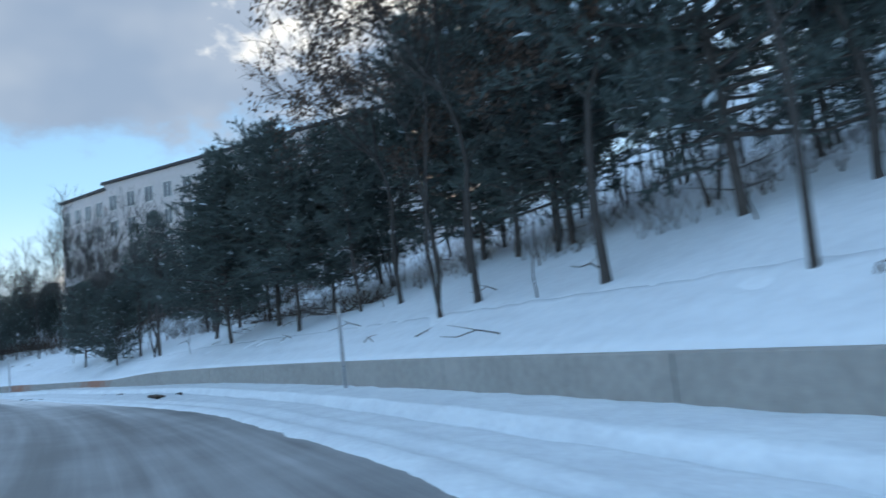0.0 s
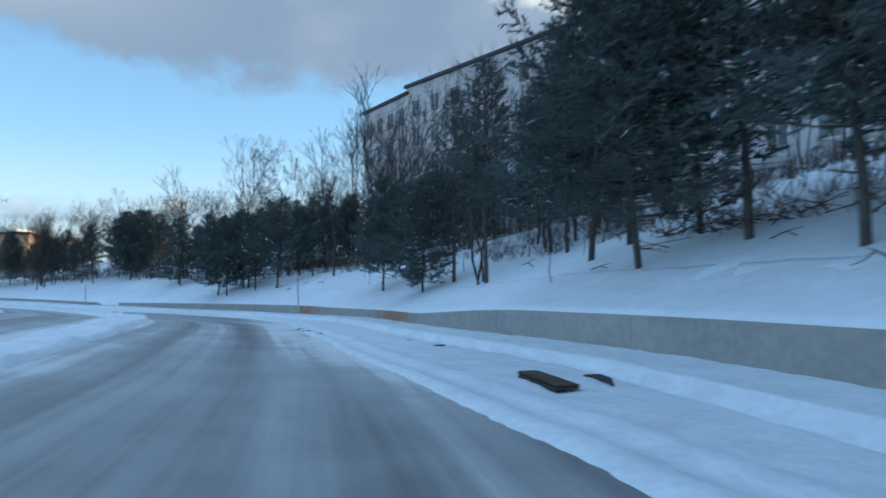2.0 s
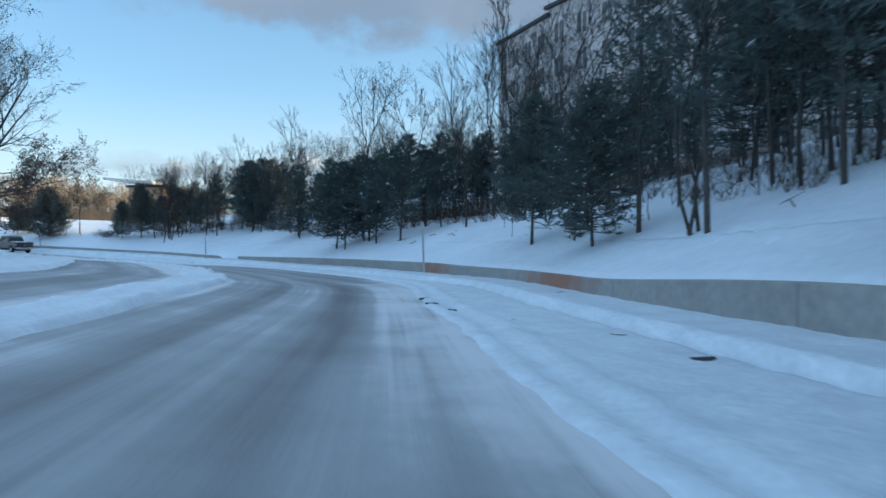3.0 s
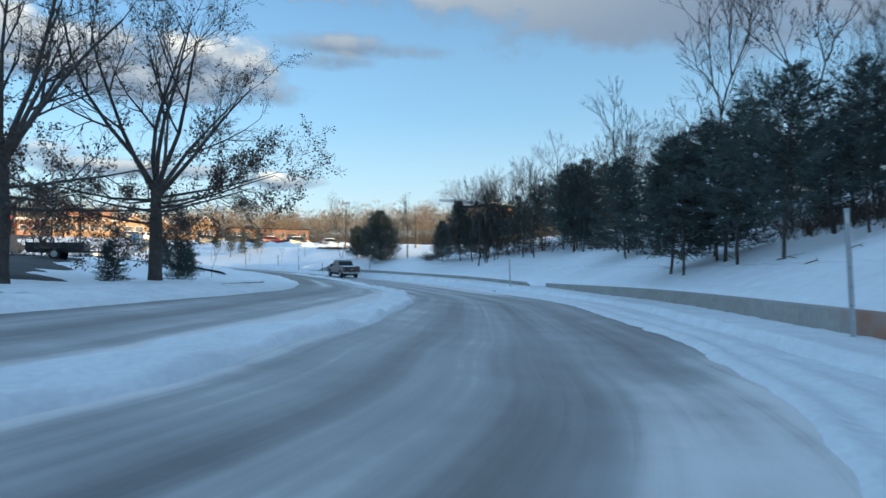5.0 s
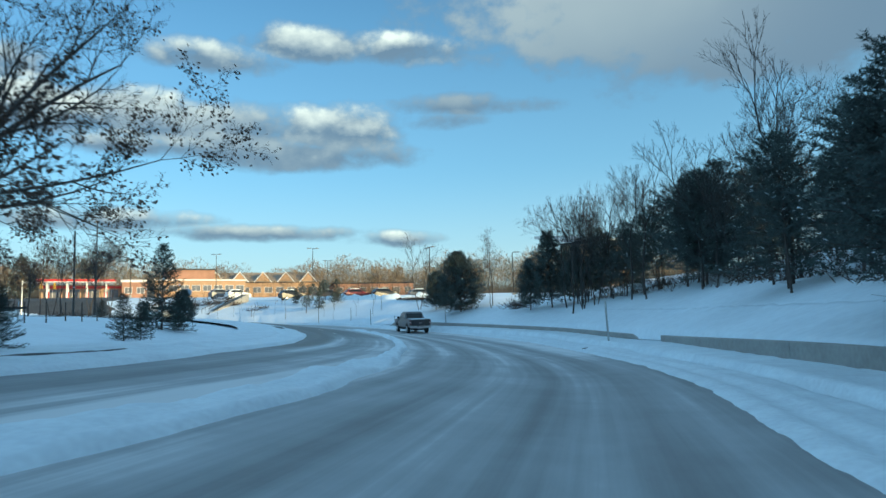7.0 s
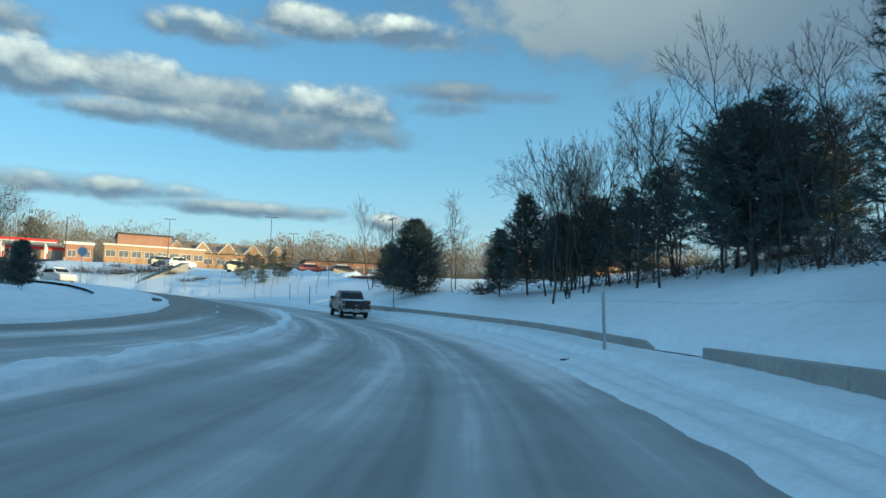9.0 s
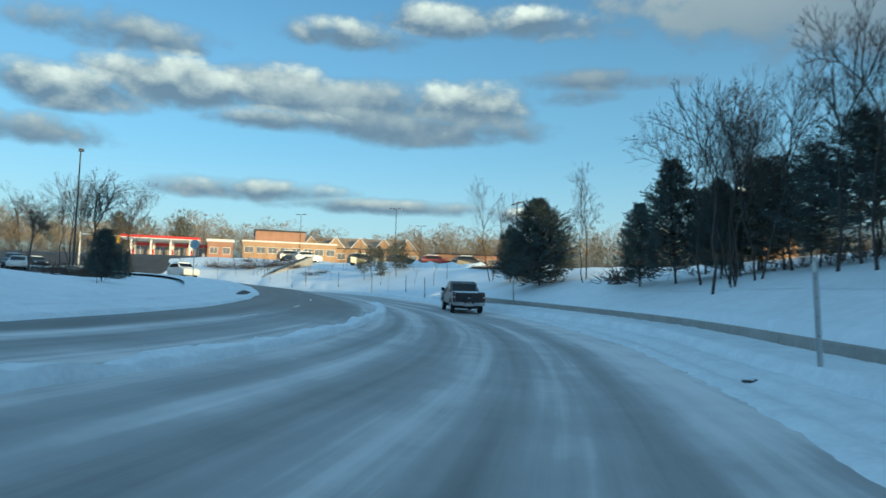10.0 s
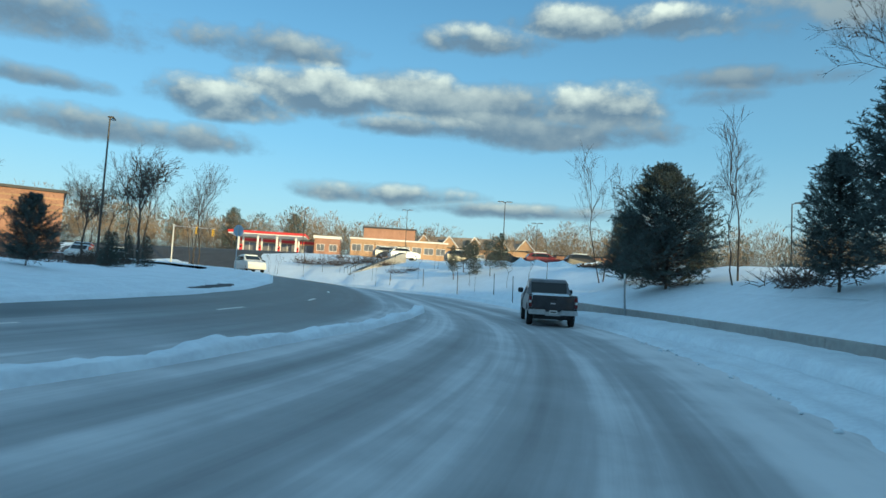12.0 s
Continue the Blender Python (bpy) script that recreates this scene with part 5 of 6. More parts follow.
def pickup(m, label, paint, gate):
    car = thing("pickup_truck", m, label, "pickup truck")
    cab = [(-0.95, 0.55), (-1.0, 1.28), (-0.72, 1.88), (-0.5, 1.94), (0.45, 1.94), (0.7, 1.86), (1.3, 1.32), (2.65, 1.2), (2.88, 1.05), (2.92, 0.55)]
    part("cab", tuck(prism(cab, -0.97, 0.97, 0.03), 1.25, 1.94, 0.22), paint, car)
    bed = part("bed", boxes((-2.80, 0.86, 0.58, -0.98, 0.99, 1.27), (-2.80, -0.99, 0.58, -0.98, -0.86, 1.27), (-2.80, -0.9, 0.58, -0.98, 0.9, 0.68), (-1.06, -0.9, 0.6, -0.98, 0.9, 1.25), bevel=0.02), paint, car)
    part("bed_rail", boxes((-2.82, 0.84, 1.265, -0.96, 1.0, 1.295), (-2.82, -1.0, 1.265, -0.96, -0.84, 1.295), bevel=0.01), PAINT_BLACK, bed)
    part("snow_load", boxes((-2.72, -0.84, 0.68, -1.08, 0.84, 1.16), (-1.9, -0.80, 1.10, -1.09, 0.80, 1.33), bevel=0.05), PACKED, bed, "snow lying in the bed")
    tg = part("tailgate", boxes((-2.88, -0.84, 0.74, -2.80, 0.84, 1.27), bevel=0.02), gate, car, "dark dirty tailgate")
    part("handle", boxes((-2.90, -0.14, 1.10, -2.875, 0.14, 1.17), bevel=0.01), IRON, tg)
    part("badge", boxes((-2.895, -0.10, 0.93, -2.878, 0.10, 0.98), bevel=0.008), CHROME, tg)
    part("tail_panel", boxes((-2.86, -0.98, 0.62, -2.79, 0.98, 0.76), bevel=0.01), gate, car)
    bp = part("bumper", boxes((-3.05, -0.98, 0.50, -2.82, -0.30, 0.70), (-3.05, 0.30, 0.50, -2.82, 0.98, 0.70), (-3.02, -0.32, 0.46, -2.82, 0.32, 0.62), bevel=0.03), CHROME, car, "dull chrome bumper")
    pl = part("number_plate", boxes((-3.06, -0.16, 0.54, -3.045, 0.16, 0.69), bevel=0.004), LAMP_CLEAR, bp, "white plate with a dark bar")
    part("plate_bar", boxes((-3.066, -0.11, 0.595, -3.059, 0.11, 0.64)), IRON, pl)
    for s in (-1, 1):
        part("tail_lamp", boxes((-2.90, s * 0.93 - 0.06, 0.80, -2.80, s * 0.93 + 0.06, 1.22), bevel=0.02), LAMP_RED, car, "red and clear lamp")
        part("reverse_lamp", boxes((-2.91, s * 0.93 - 0.045, 0.95, -2.895, s * 0.93 + 0.045, 1.05)), LAMP_CLEAR, car)
        mir = part("mirror", boxes((0.75, min(s * 1.0, s * 1.24), 1.28, 0.9, max(s * 1.0, s * 1.24), 1.50), bevel=0.03), PAINT_BLACK, car)
        part("mirror_glass", boxes((0.742, min(s * 1.03, s * 1.21), 1.31, 0.752, max(s * 1.03, s * 1.21), 1.47)), GLASS_DARK, mir)
        part("side_window", boxes((-0.62, s * 0.895 - 0.012, 1.36, 0.0, s * 0.895 + 0.012, 1.80), bevel=0.004), GLASS_DARK, car).matrix_basis = pose(0, -s * 0.05, 0, 0, 0, 0)
        part("side_window", boxes((0.06, s * 0.895 - 0.012, 1.36, 0.72, s * 0.895 + 0.012, 1.80), bevel=0.004), GLASS_DARK, car).matrix_basis = pose(0, -s * 0.05, 0, 0, 0, 0)
        part("head_lamp", boxes((2.84, s * 0.78 - 0.14, 0.88, 2.94, s * 0.78 + 0.14, 1.06), bevel=0.02), LAMP_CLEAR, car)
        for x in (-1.85, 1.85):
            wheel(car, x, s * 1.0, 0.40, 0.26)
            part("arch", prism([(x - 0.5, 0.5), (x - 0.42, 0.78), (x - 0.2, 0.92), (x + 0.2, 0.92), (x + 0.42, 0.78), (x + 0.5, 0.5)], s * 0.985 - 0.012, s * 0.985 + 0.012), IRON, car)
    rw = bmesh.new()
    add_box(rw, -0.012, -0.76, 0.08, 0.012, 0.76, 0.56, bevel=0.006)
    rear = part("rear_window", rw, GLASS_DARK, car, "tinted rear window")
    rear.matrix_basis = pose(-1.03, 0, 1.28, 0, math.degrees(math.atan2(0.28, 0.60)), 0)
    part("windscreen", boxes((-0.012, -0.8, 0.06, 0.012, 0.8, 0.72), bevel=0.006), GLASS_DARK, car).matrix_basis = pose(1.31, 0, 1.33, 0, -math.degrees(math.atan2(0.6, 0.54)), 0)
    part("underbody", boxes((-2.7, -0.75, 0.30, 2.7, 0.75, 0.60)), IRON, car)
    part("exhaust", rod([(-2.6, -0.55, 0.40), (-2.95, -0.55, 0.40)], [0.04, 0.04], 10), IRON, car)
    return car


def heading(s):
    i = int(np.argmin(np.abs(ALONG - s)))
    return math.degrees(math.atan2(HEAD[i, 1], HEAD[i, 0]))


TRUCK_S = 127.2
tx, ty = place(TRUCK_S, -1.25)
pitch = -math.degrees(math.atan(0.018 + 0.0008 * (TRUCK_S - 95)))
pickup(pose(float(tx), float(ty), float(road_height(TRUCK_S, -1.25)) + 0.01, 0, pitch, heading(TRUCK_S) - 10), "grey pickup truck with a dark dirty tailgate on the snowy lane", PAINT_GREY, PAINT_DARK)


def car_at(x, y, turn, paint, label, tall=False, z=None):
    """A passenger car: body, glass, lamps, wheels."""
    h = 0.22 if tall else 0.0
    c = thing("car", pose(x, y, (ground_at(x, y) if z is None else z) + 0.02, 0, 0, turn), label, "car", "cars")
    body = [(-2.2, 0.35), (-2.25, 0.85 + h), (-2.1, 1.0 + h), (-1.75, 1.42 + h), (-1.0, 1.5 + h), (0.25, 1.48 + h), (1.0, 1.02 + h), (2.05, 0.86 + h * 0.7), (2.25, 0.65), (2.2, 0.35)]
    part("body", tuck(prism(body, -0.9, 0.9, 0.05), 0.95 + h, 1.5 + h, 0.2), paint, c)
    part("roof_snow", boxes((-1.4, -0.66, 1.47 + h, 0.2, 0.66, 1.58 + h), bevel=0.04), PACKED, c, "snow on the roof")
    for s in (-1, 1):
        g = bmesh.new()
        f = g.faces.new([g.verts.new((px, s * (0.86 - 0.19 * (pz - 0.95 - h)), pz)) for px, pz in ((-1.75, 1.02 + h), (-1.5, 1.38 + h), (0.15, 1.41 + h), (0.8, 1.04 + h))])
        r = bmesh.ops.extrude_face_region(g, geom=[f])
        bmesh.ops.translate(g, vec=(0, s * 0.03, 0), verts=[v for v in r["geom"] if isinstance(v, bmesh.types.BMVert)])
        part("side_glass", g, GLASS_DARK, c)
        part("tail_lamp", boxes((-2.27, s * 0.7 - 0.15, 0.75 + h, -2.2, s * 0.7 + 0.15, 0.9 + h)), LAMP_RED, c)
        part("head_lamp", boxes((2.1, s * 0.66 - 0.16, 0.66, 2.24, s * 0.66 + 0.16, 0.8), bevel=0.02), LAMP_CLEAR, c)
        for wx in (-1.35, 1.38):
            wheel(c, wx, s * 0.9, 0.33, 0.2)
    part("windscreen", boxes((-0.01, -0.68, 0.05, 0.02, 0.68, 0.78), bevel=0.004), GLASS_DARK, c).matrix_basis = pose(0.98, 0, 1.03 + h, 0, -58, 0)
    part("rear_glass", boxes((-0.02, -0.66, 0.05, 0.01, 0.66, 0.48), bevel=0.004), GLASS_DARK, c).matrix_basis = pose(-2.08, 0, 1.0 + h, 0, 38, 0)
    return c


wx, wy = place(172.0, 9.0)
car_at(float(wx), float(wy), heading(172.0) + 180, PAINT_WHITE, "white car coming down the opposite lane", True, float(road_height(172.0, 9.0)))
park = random.Random(4)
for x, y, turn, paint, name in ((-150, 66, 100, PAINT_RED, "dark red"), (-153, 61.5, 95, PAINT_BLACK, "black"), (-149, 70.5, 100, PAINT_BLACK, "black"), (-158, 56, 110, PAINT_BLACK, "black"),
                                (-168, 47, 115, PAINT_WHITE, "white"), (-172, 44, 115, PAINT_GREY, "grey"), (-146, 76, 90, PAINT_GREY, "grey"),
                                (-246, 4, 30, PAINT_BLACK, "black"), (-133, 20, 20, PAINT_WHITE, "white"), (-138, 17, 20, PAINT_GREY, "grey"), (-150, 14, 40, PAINT_BLACK, "black"),
                                (-250, -6, 30, PAINT_RED, "dark red")):
    car_at(x, y, turn, paint, name + " parked car with snow on its roof", park.random() < 0.5)


def berm(points, high, wide, seed, label):
    """A ploughed ridge of snow along a line."""
    p = smooth_line(points, 0.6)
    g = np.gradient(p, axis=0)
    g = g / np.linalg.norm(g, axis=1)[:, None]
    o = np.linspace(-1, 1, 11)
    x = p[:, :1] - g[:, 1:] * o * wide
    y = p[:, 1:] + g[:, :1] * o * wide
    z = land(x.ravel(), y.ravel()).reshape(x.shape)
    fade = np.minimum(1, np.minimum(np.arange(len(p)), np.arange(len(p))[::-1]) / 5.0)[:, None]
    z = z - 0.12 + (0.12 + high * (1 + 0.55 * rough_field(x, y, 3.0, seed))) * (1 - ease(np.abs(o), 0.1, 1.0)) * fade + 0.05 * rough_field(x, y, 0.8, seed + 1)
    return tagged(sheet("snow_ridge", x, y, z, PACKED), label, "snow", kind="structure")


berm([(-141, 84), (-143, 78), (-145.3, 71), (-146.3, 66), (-149.3, 60.5), (-154.2, 54.5)], 0.75, 1.5, 101, "ploughed snow ridge along the edge of the car park")


def utility_trailer(x, y, turn):
    """A small open trailer: bed with sides, mesh ramp standing up, fenders, tongue, wheels, snow inside."""
    t = thing("utility_trailer", pose(x, y, ground_at(x, y) + 0.05, 0, 0, turn), "dark steel utility trailer with snow inside and a raised mesh ramp", "trailer")
    part("bed", boxes((-1.5, -0.75, 0.42, 1.5, 0.75, 0.52), bevel=0.015), IRON, t)
    for s in (-1, 1):
        part("side_board", boxes((-1.5, s * 0.75 - 0.03, 0.52, 1.5, s * 0.75 + 0.03, 0.98), bevel=0.01), PAINT_BLACK, t)
        for k in range(4):
            part("upright", boxes((-1.48 + 0.96 * k, s * 0.79 - 0.025, 0.45, -1.42 + 0.96 * k, s * 0.79 + 0.025, 1.02)), IRON, t)
        part("fender", boxes((-0.5, s * 0.95 - 0.13, 0.66, 0.5, s * 0.95 + 0.13, 0.71), bevel=0.015), PAINT_BLACK, t)
        wheel(t, 0.0, s * 0.95, 0.31, 0.19)
        part("tail_lamp", boxes((-1.54, s * 0.62 - 0.07, 0.44, -1.5, s * 0.62 + 0.07, 0.52)), LAMP_RED, t)
    part("headboard", boxes((1.46, -0.75, 0.52, 1.52, 0.75, 0.98), bevel=0.01), PAINT_BLACK, t)
    part("tongue", boxes((1.5, -0.05, 0.40, 2.7, 0.05, 0.50), bevel=0.01), IRON, t)
    part("jack", rod([(2.35, 0, -0.05), (2.35, 0, 0.75)], [0.035, 0.03], 8), METAL, t)
    ramp = part("ramp", boxes((-1.56, -0.72, 0.52, -1.52, -0.67, 1.25), (-1.56, 0.67, 0.52, -1.52, 0.72, 1.25), (-1.56, -0.72, 1.20, -1.52, 0.72, 1.25)), IRON, t, "raised mesh ramp")
    for k in range(5):
        part("bar", boxes((-1.55, -0.67, 0.60 + 0.12 * k, -1.53, 0.67, 0.615 + 0.12 * k)), IRON, ramp)
    part("snow", boxes((-1.42, -0.70, 0.5, 1.42, 0.70, 0.80), bevel=0.09), PACKED, t, "snow lying in the bed", True)


utility_trailer(-70.6, 35.9, 78)

for s, d in ((112.6, 8.95), (121.8, 8.65), (131.0, 8.4), (103.4, 9.0)):
    x, y = place(s + np.array([0.0, 1.0, 2.0]), d)
    c0, c1 = place(s + np.array([0.0, 1.0, 2.0]), d + 0.11)
    lx0, ly0 = np.stack([x, c0], 1), np.stack([y, c1], 1)
    lz0 = road_height(s + np.array([[0.0], [1.0], [2.0]]), d + np.array([[0.0, 0.11]])) + 0.006
    tagged(sheet("lane_dash", lx0, ly0, lz0, TRIM_WHITE), "worn white lane dash on wet asphalt", "road marking", "lane dashes", kind="structure")

# the wet car park and street behind the island
px0, py0 = np.meshgrid(np.linspace(-204, -126, 60), np.linspace(-16, 27, 34), indexing="ij")
py0 = py0 + 0.8 * rough_field(px0, px0 * 0, 14, 95)
rim = np.minimum.reduce([px0 + 204, -126 - px0, py0 + 16, 27 - py0]) - 1.5 - 1.5 * rough_field(px0, py0, 8.0, 96)
pz0 = land(px0.ravel(), py0.ravel()).reshape(px0.shape) + 0.10 - 0.5 * (1 - ease(rim, -1.5, 0.5))
tagged(sheet("car_park", px0, py0, pz0, ASPHALT), "wet dark asphalt car park by the filling station", "parking lot", kind="structure")

# the cleared side lot beyond the oak
lx, ly = np.meshgrid(np.linspace(-78, -53, 35), np.linspace(20, 38.0, 20), indexing="ij")
ly = ly + 0.04 * (-60 - lx) + 0.5 * rough_field(lx, lx * 0, 9, 91)
lz = land(lx.ravel(), ly.ravel()).reshape(lx.shape) + 0.13
edge = np.minimum.reduce([np.arange(35)[:, None] + 0 * ly, 34 - np.arange(35)[:, None] + 0 * ly, np.arange(20)[None] + 0 * lx, 19 - np.arange(20)[None] + 0 * lx])
edge = edge - 2.2 - 2.0 * rough_field(lx, ly, 5.0, 93)
tagged(sheet("side_lot", lx, ly, lz - 0.35 * (1 - ease(edge, -1.5, 0.5)), ASPHALT), "cleared dark asphalt side lot", "parking lot", kind="structure")


def undergrowth(seed, s0, s1, e0, e1, count, tall, label):
    """Thin dead stems and brambles under the trees, past counting."""
    rng = random.Random(seed)
    v, f = [], []
    s = np.array([rng.uniform(s0, s1) for _ in range(count)])
    e = np.array([rng.uniform(e0, e1) ** 1.0 for _ in range(count)])
    x, y = place(s, -(wall_offset(s) + e))
    keep = rough_field(x, y, 6.0, seed) > -0.25
    for a, b in zip(x[keep], y[keep]):
        base = Vector((a, b, ground_at(a, b) - 0.05))
        for _ in range(5):
            d = Vector((rng.gauss(0, 0.45), rng.gauss(0, 0.45), 1)).normalized()
            tip = base + d * tall * rng.uniform(0.35, 1.1)
            w = d.cross(Vector((rng.gauss(0, 1), rng.gauss(0, 1), 0.1))).normalized() * 0.011
            n = len(v)
            v += [base - w, base + w, tip]
            f.append((n, n + 1, n + 2))
            for _ in range(3):
                p = base.lerp(tip, rng.uniform(0.3, 0.9))
                q = p + Vector((rng.gauss(0, 0.3), rng.gauss(0, 0.3), rng.uniform(0.0, 0.4))) * tall * 0.5
                n = len(v)
                v += [p - w * 0.6, p + w * 0.6, q]
                f.append((n, n + 1, n + 2))
    tagged(soup("undergrowth", v, f, BRUSH), label, "brush", kind="stuff")


undergrowth(91, -24, 40, 6.0, 30, 2600, 1.2, "thin dead brush under the pines on the hill")
undergrowth(92, 40, 116, 6.0, 20, 4200, 1.5, "dark dead brush and brambles under the trees")


# ---- buildings ----
def block(name, ox, oy, z0, turn, length, depth, height, mat, label, rows, cols, roof=ROOF_DARK, win=(1.4, 1.7), first=1.2, step_z=3.3, coping=0.35, mark=None, fronts=(0,), pane=WINDOW):
    """A flat-roofed building: front along local x, with a coping and windows set in frames."""
    b = thing(name, pose(ox, oy, z0, 0, 0, turn), label, "building")
    part("wall", boxes((0, 0, -6, length, depth, height)), mat, b)
    part("roof", boxes((-0.3, -0.3, height, length + 0.3, depth + 0.3, height + coping), bevel=0.04), roof, b)
    if rows:
        w, h = win
        fm = bmesh.new()
        for a in ((-w / 2 - 0.08, -0.06, -0.08, w / 2 + 0.08, 0.10, 0.0), (-w / 2 - 0.08, -0.06, h, w / 2 + 0.08, 0.10, h + 0.08), (-w / 2 - 0.08, -0.06, 0, -w / 2, 0.10, h), (w / 2, -0.06, 0, w / 2 + 0.08, 0.10, h), (-0.03, -0.03, 0, 0.03, 0.1, h)):
            add_box(fm, *a)
        me_f = bpy.data.meshes.new("window")
        fm.to_mesh(me_f)
        fm.free()
        me_f.materials.append(TRIM_WHITE)
        pm = boxes((-w / 2, -0.02, 0, w / 2, 0.05, h))
        me_p = bpy.data.meshes.new("pane")
        pm.to_mesh(me_p)
        pm.free()
        me_p.materials.append(pane)
        for side in fronts:
            span = length if side == 0 else depth
            n = cols if side == 0 else max(1, int(cols * depth / length))
            for r in range(rows):
                for c in range(n):
                    o = new("window", me_f)
                    o.parent = b
                    u = span * (c + 0.5) / n
                    o.matrix_basis = pose(u, 0, height - first - h - r * step_z) if side == 0 else pose(length if side == 1 else 0, u if side == 1 else span - u, height - first - h - r * step_z, 0, 0, 90 if side == 1 else -90)
                    q = new("pane", me_p)
                    q.parent = o
    return b


def gables(b, length, height, count, mat):
    """A pitched roof with front gables along a building."""
    part("pitched_roof", prism([(-0.5, height), (-0.5, height + 0.2), (length / 2, height + 0.2), (length + 0.5, height + 0.2), (length + 0.5, height)], -0.6, 12.6), mat, b)
    bm = bmesh.new()
    v = [bm.verts.new(p) for p in ((-0.5, -0.6, height + 0.2), (length + 0.5, -0.6, height + 0.2), (length + 0.5, 12.6, height + 0.2), (-0.5, 12.6, height + 0.2), (1.5, 6, height + 3.4), (length - 1.5, 6, height + 3.4))]
    for f in ((0, 1, 5, 4), (1, 2, 5), (2, 3, 4, 5), (3, 0, 4)):
        bm.faces.new([v[i] for i in f])
    part("hip_roof", bm, mat, b)
    for k in range(count):
        c = length * (k + 0.5) / count
        g = bmesh.new()
        f = g.faces.new([g.verts.new(p) for p in ((c - 2.4, -0.5, height), (c + 2.4, -0.5, height), (c, -0.5, height + 2.9))])
        r = bmesh.ops.extrude_face_region(g, geom=[f])
        bmesh.ops.translate(g, vec=(0, 5.5, 0), verts=[q for q in r["geom"] if isinstance(q, bmesh.types.BMVert)])
        ga = part("gable", g, BRICK_TAN, b, "tan brick gable")
        for s in (-1, 1):
            part("verge_board", rod([(c + s * 2.6, -0.62, height - 0.05), (c, -0.62, height + 3.05)], [0.16, 0.16], 4), TRIM_WHITE, ga, "white verge board")


# tall pale building on the hill, in two heights
block("hotel_building", -49.6, 88.6, 5.0, -33.0, 9.9, 18, 18.0, STUCCO, "tall pale stucco building with dark coping on the hill", 5, 4, win=(1.3, 1.8), first=1.3, step_z=3.2, fronts=(0, 2))
block("hotel_building", -41.3, 83.2, 5.0, -26.5, 44, 20, 18.7, STUCCO, "long pale stucco building with dark coping on the hill", 5, 14, win=(1.3, 1.8), first=1.6, step_z=3.2)
# brick building with a tilted roof slab behind the far trees
tower = block("brick_tower", -113.5, 85.8, 3.5, 28, 5.6, 6, 7.4, BRICK_TAN, "tan brick tower under a tilted pale roof slab", 0, 1)
part("roof_slab", prism([(-3.5, 8.6), (-3.5, 8.95), (4.5, 8.2), (4.5, 7.85)], -1.2, 7.2), TRIM_WHITE, tower, "pale tilted roof slab")
# brick building beside the left car park
side = block("brick_building", -134.0, -13.0, 4.9, 125, 25, 18, 7.6, BRICK, "large red brick store with pale bands", 0, 4, win=(3.0, 1.8), first=3.4, fronts=(0,))
for k in range(4):
    part("band", boxes((-0.05, -0.05, 4.6 + 0.7 * k, 25.05, 18.05, 4.8 + 0.7 * k)), BRICK_TAN, side, "paler brick band")
# far shops
block("shop_building", -227.0, 29.0, 11.6, 100, 12, 14, 6.8, BRICK, "flat-roofed red brick shop", 1, 5, win=(2.4, 1.8), first=2.6)
block("shop_building", -217.5, 20.0, 10.6, 100, 5.5, 6, 4.0, BRICK, "small red shop with a white roof band", 1, 2, win=(1.6, 1.4), first=1.3, roof=TRIM_WHITE, coping=0.6)
block("shop_building", -222.5, 27.0, 11.0, 100, 22, 4, 4.3, BRICK_TAN, "low tan brick shop with a pale band", 1, 8, win=(2.0, 1.4), first=1.2, roof=TRIM_WHITE)
row = block("shop_row", -252.0, 37.0, 12.0, 92, 34, 12, 4.6, BRICK_TAN, "tan brick shop row with gables and a shingle roof", 1, 10, win=(2.2, 1.6), first=1.4, coping=0.2)
gables(row, 34, 4.8, 5, ROOF_TAN)
block("shop_building", -256.0, 76.0, 12.0, 90, 26, 14, 4.2, BRICK, "low red brick shop among trees", 1, 7, win=(2.0, 1.5), first=1.2)


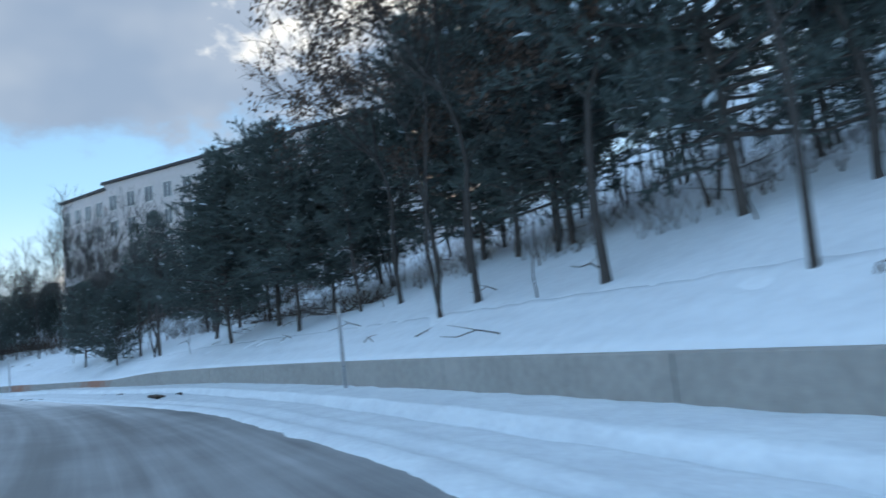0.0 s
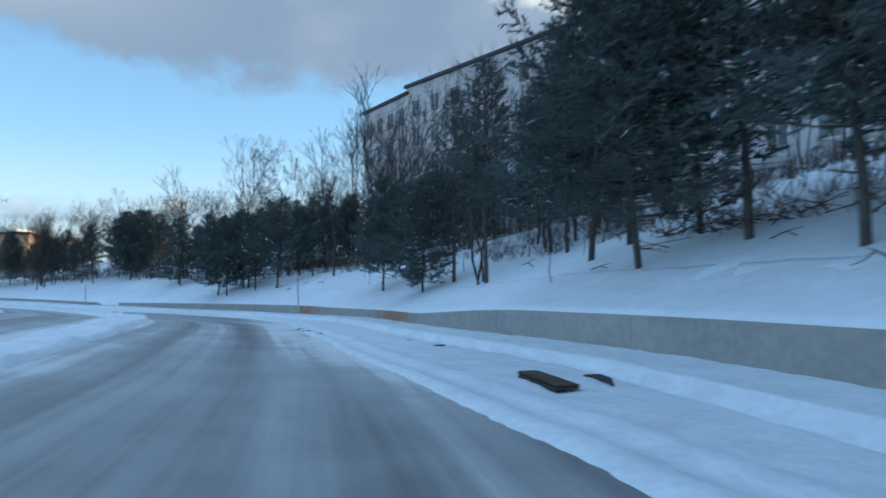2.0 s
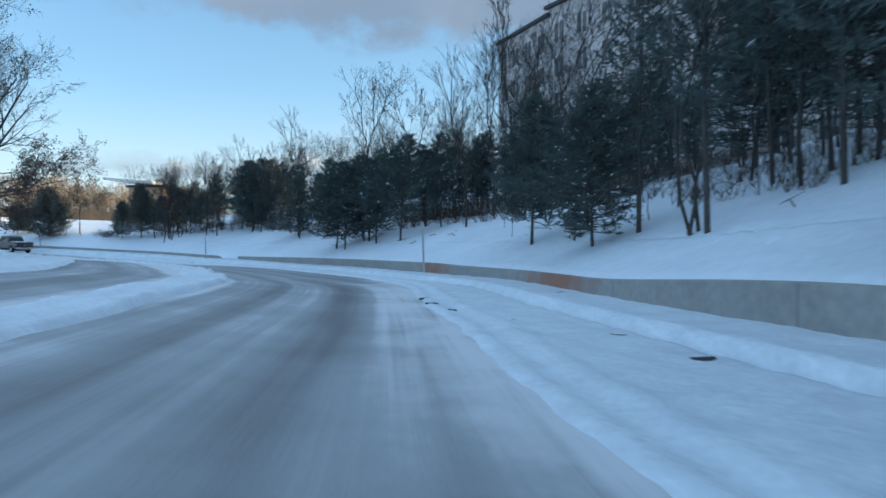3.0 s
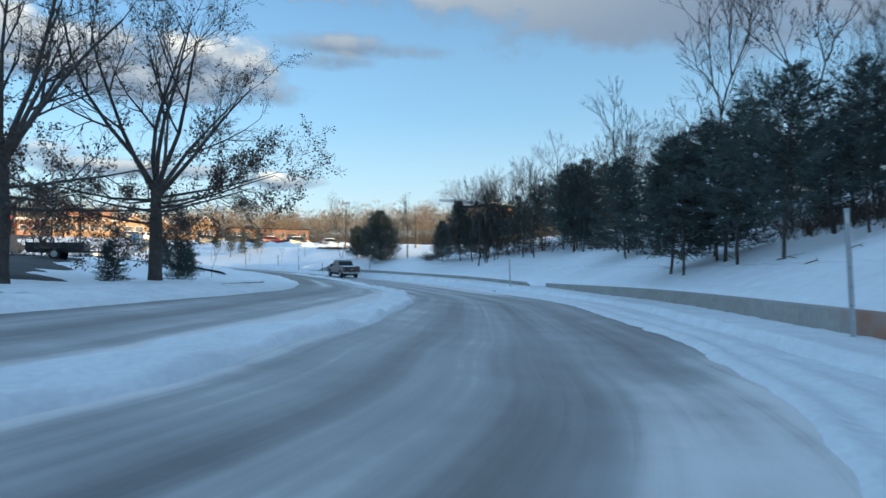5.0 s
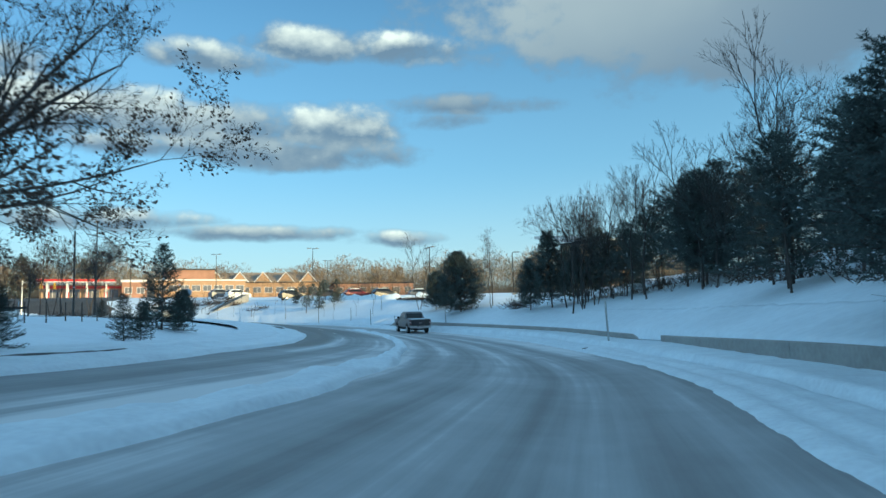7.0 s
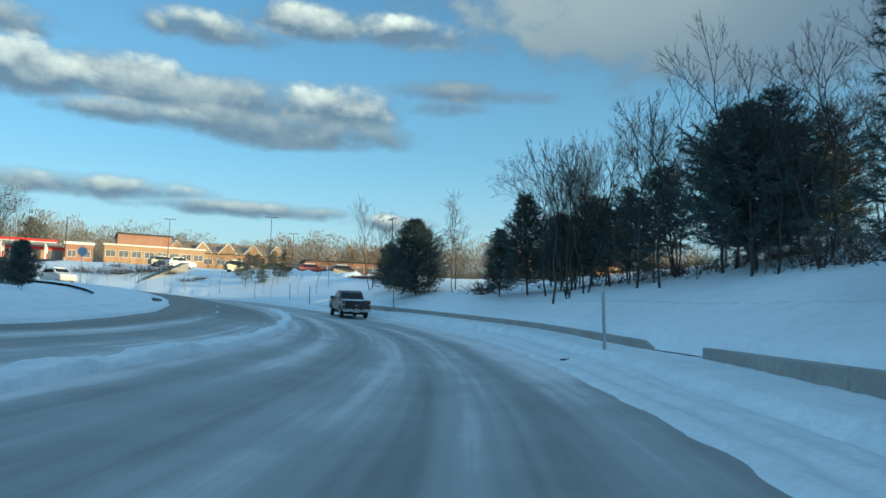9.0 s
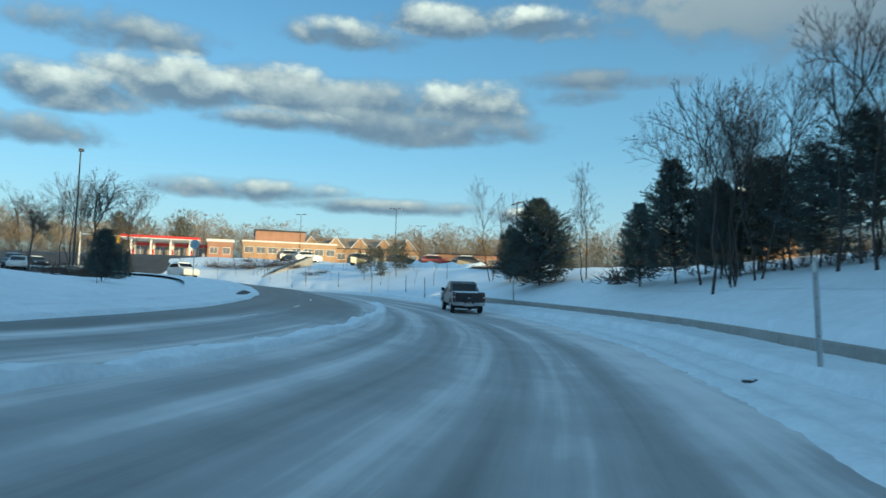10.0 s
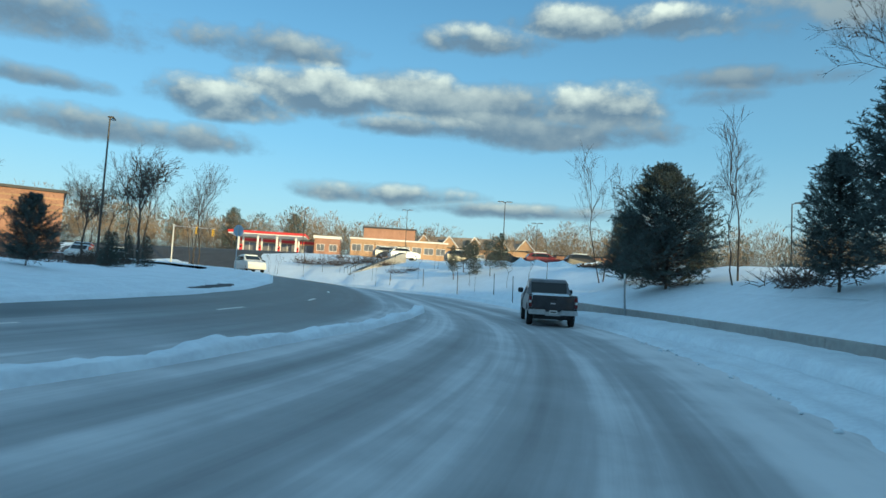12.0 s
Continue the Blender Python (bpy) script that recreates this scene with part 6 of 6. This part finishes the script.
def gas_station(x, y, turn):
    z = ground_at(x, y)
    g = thing("gas_station", pose(x, y, z, 0, 0, turn), "filling station under a white canopy with a red band", "gas station")
    can = part("canopy", boxes((-8, -4, 3.9, 8, 4, 4.4), bevel=0.05), TRIM_WHITE, g, "white canopy")
    part("red_band", boxes((-8.06, -4.06, 4.1, 8.06, 4.06, 4.6), bevel=0.03), CANOPY_RED, can, "red band round the canopy")
    for cx in (-6, -2, 2, 6):
        for cy in (-2.5, 2.5):
            part("column", boxes((cx - 0.2, cy - 0.2, -0.3, cx + 0.2, cy + 0.2, 3.95), bevel=0.03), TRIM_WHITE, g)
        pump = part("pump", boxes((cx - 0.35, -0.3, 0, cx + 0.35, 0.3, 1.9), bevel=0.04), CANOPY_RED, g, "red fuel pump")
        part("display", boxes((cx - 0.25, -0.32, 1.2, cx + 0.25, -0.29, 1.6)), GLASS_DARK, pump)
    part("shop", boxes((-8, 7, -1, 10, 15, 4.0)), BRICK_TAN, g, "tan shop behind the pumps")
    part("shop_band", boxes((-8.1, 6.9, 3.2, 10.1, 15.1, 3.8)), CANOPY_RED, g, "red band on the shop")
    for k in range(4):
        w = part("shop_window", boxes((-7 + 4.2 * k, 6.93, 0.6, -3.8 + 4.2 * k, 7.02, 2.9)), WINDOW, g)
        part("mullion", boxes((-5.45 + 4.2 * k, 6.88, 0.6, -5.35 + 4.2 * k, 6.94, 2.9)), TRIM_WHITE, w)


gas_station(-214.0, 11.0, 100)


# ---- far woods along the skyline ----
def far_woods():
    """Leafless crowns beyond counting: fans of twigs round many stems, a few evergreens among them."""
    rng = random.Random(12)
    v, f, gv, gf = [], [], [], []
    for k in range(1900):
        az = radians(rng.uniform(50, 150))
        r = rng.uniform(185, 340)
        x, y = -60 - math.sin(az) * r, 55 + math.cos(az) * r
        base = 13.5 + 0.035 * (r - 190)
        h = rng.uniform(8.0, 12.0) + 4 * noise.noise((az * 7, 1.3, 0))
        green = rng.random() < 0.05
        wide = h * rng.uniform(0.26, 0.38)
        for _ in range(150):
            a, u = rng.uniform(0, 6.28), rng.uniform(-1.0, 1.0)
            w = wide * math.sqrt(max(0.0, 1 - u * u)) * math.sqrt(rng.random())
            c = Vector((x + math.cos(a) * w, y + math.sin(a) * w, base + h * (0.58 + 0.36 * u)))
            d = Vector((math.cos(a) * 0.45, math.sin(a) * 0.45, 0.9)).normalized() * rng.uniform(0.6, 1.3)
            s = d.cross(Vector((rng.gauss(0, 1), rng.gauss(0, 1), 0.2))).normalized() * rng.uniform(0.04, 0.075) * (2.2 if green else 1.0)
            vv, ff = (gv, gf) if green else (v, f)
            n = len(vv)
            vv += [c - s, c + s, c + d]
            ff.append((n, n + 1, n + 2))
        for _ in range(26):                                         # saplings and brush below
            c = Vector((x + rng.gauss(0, 2.5), y + rng.gauss(0, 2.5), base - 3.5))
            n = len(v)
            v += [c - Vector((0.10, 0.05, 0)), c + Vector((0.05, 0.10, 0)), c + Vector((rng.gauss(0, 0.5), rng.gauss(0, 0.5), rng.uniform(3.5, 7.0)))]
            f.append((n, n + 1, n + 2))
    tagged(soup("far_woods", v, f, WOODS), "distant brown leafless woods along the skyline", "woods", kind="stuff")
    tagged(soup("far_pines", gv, gf, NEEDLE), "distant dark pines among bare woods", "woods", kind="stuff")


far_woods()
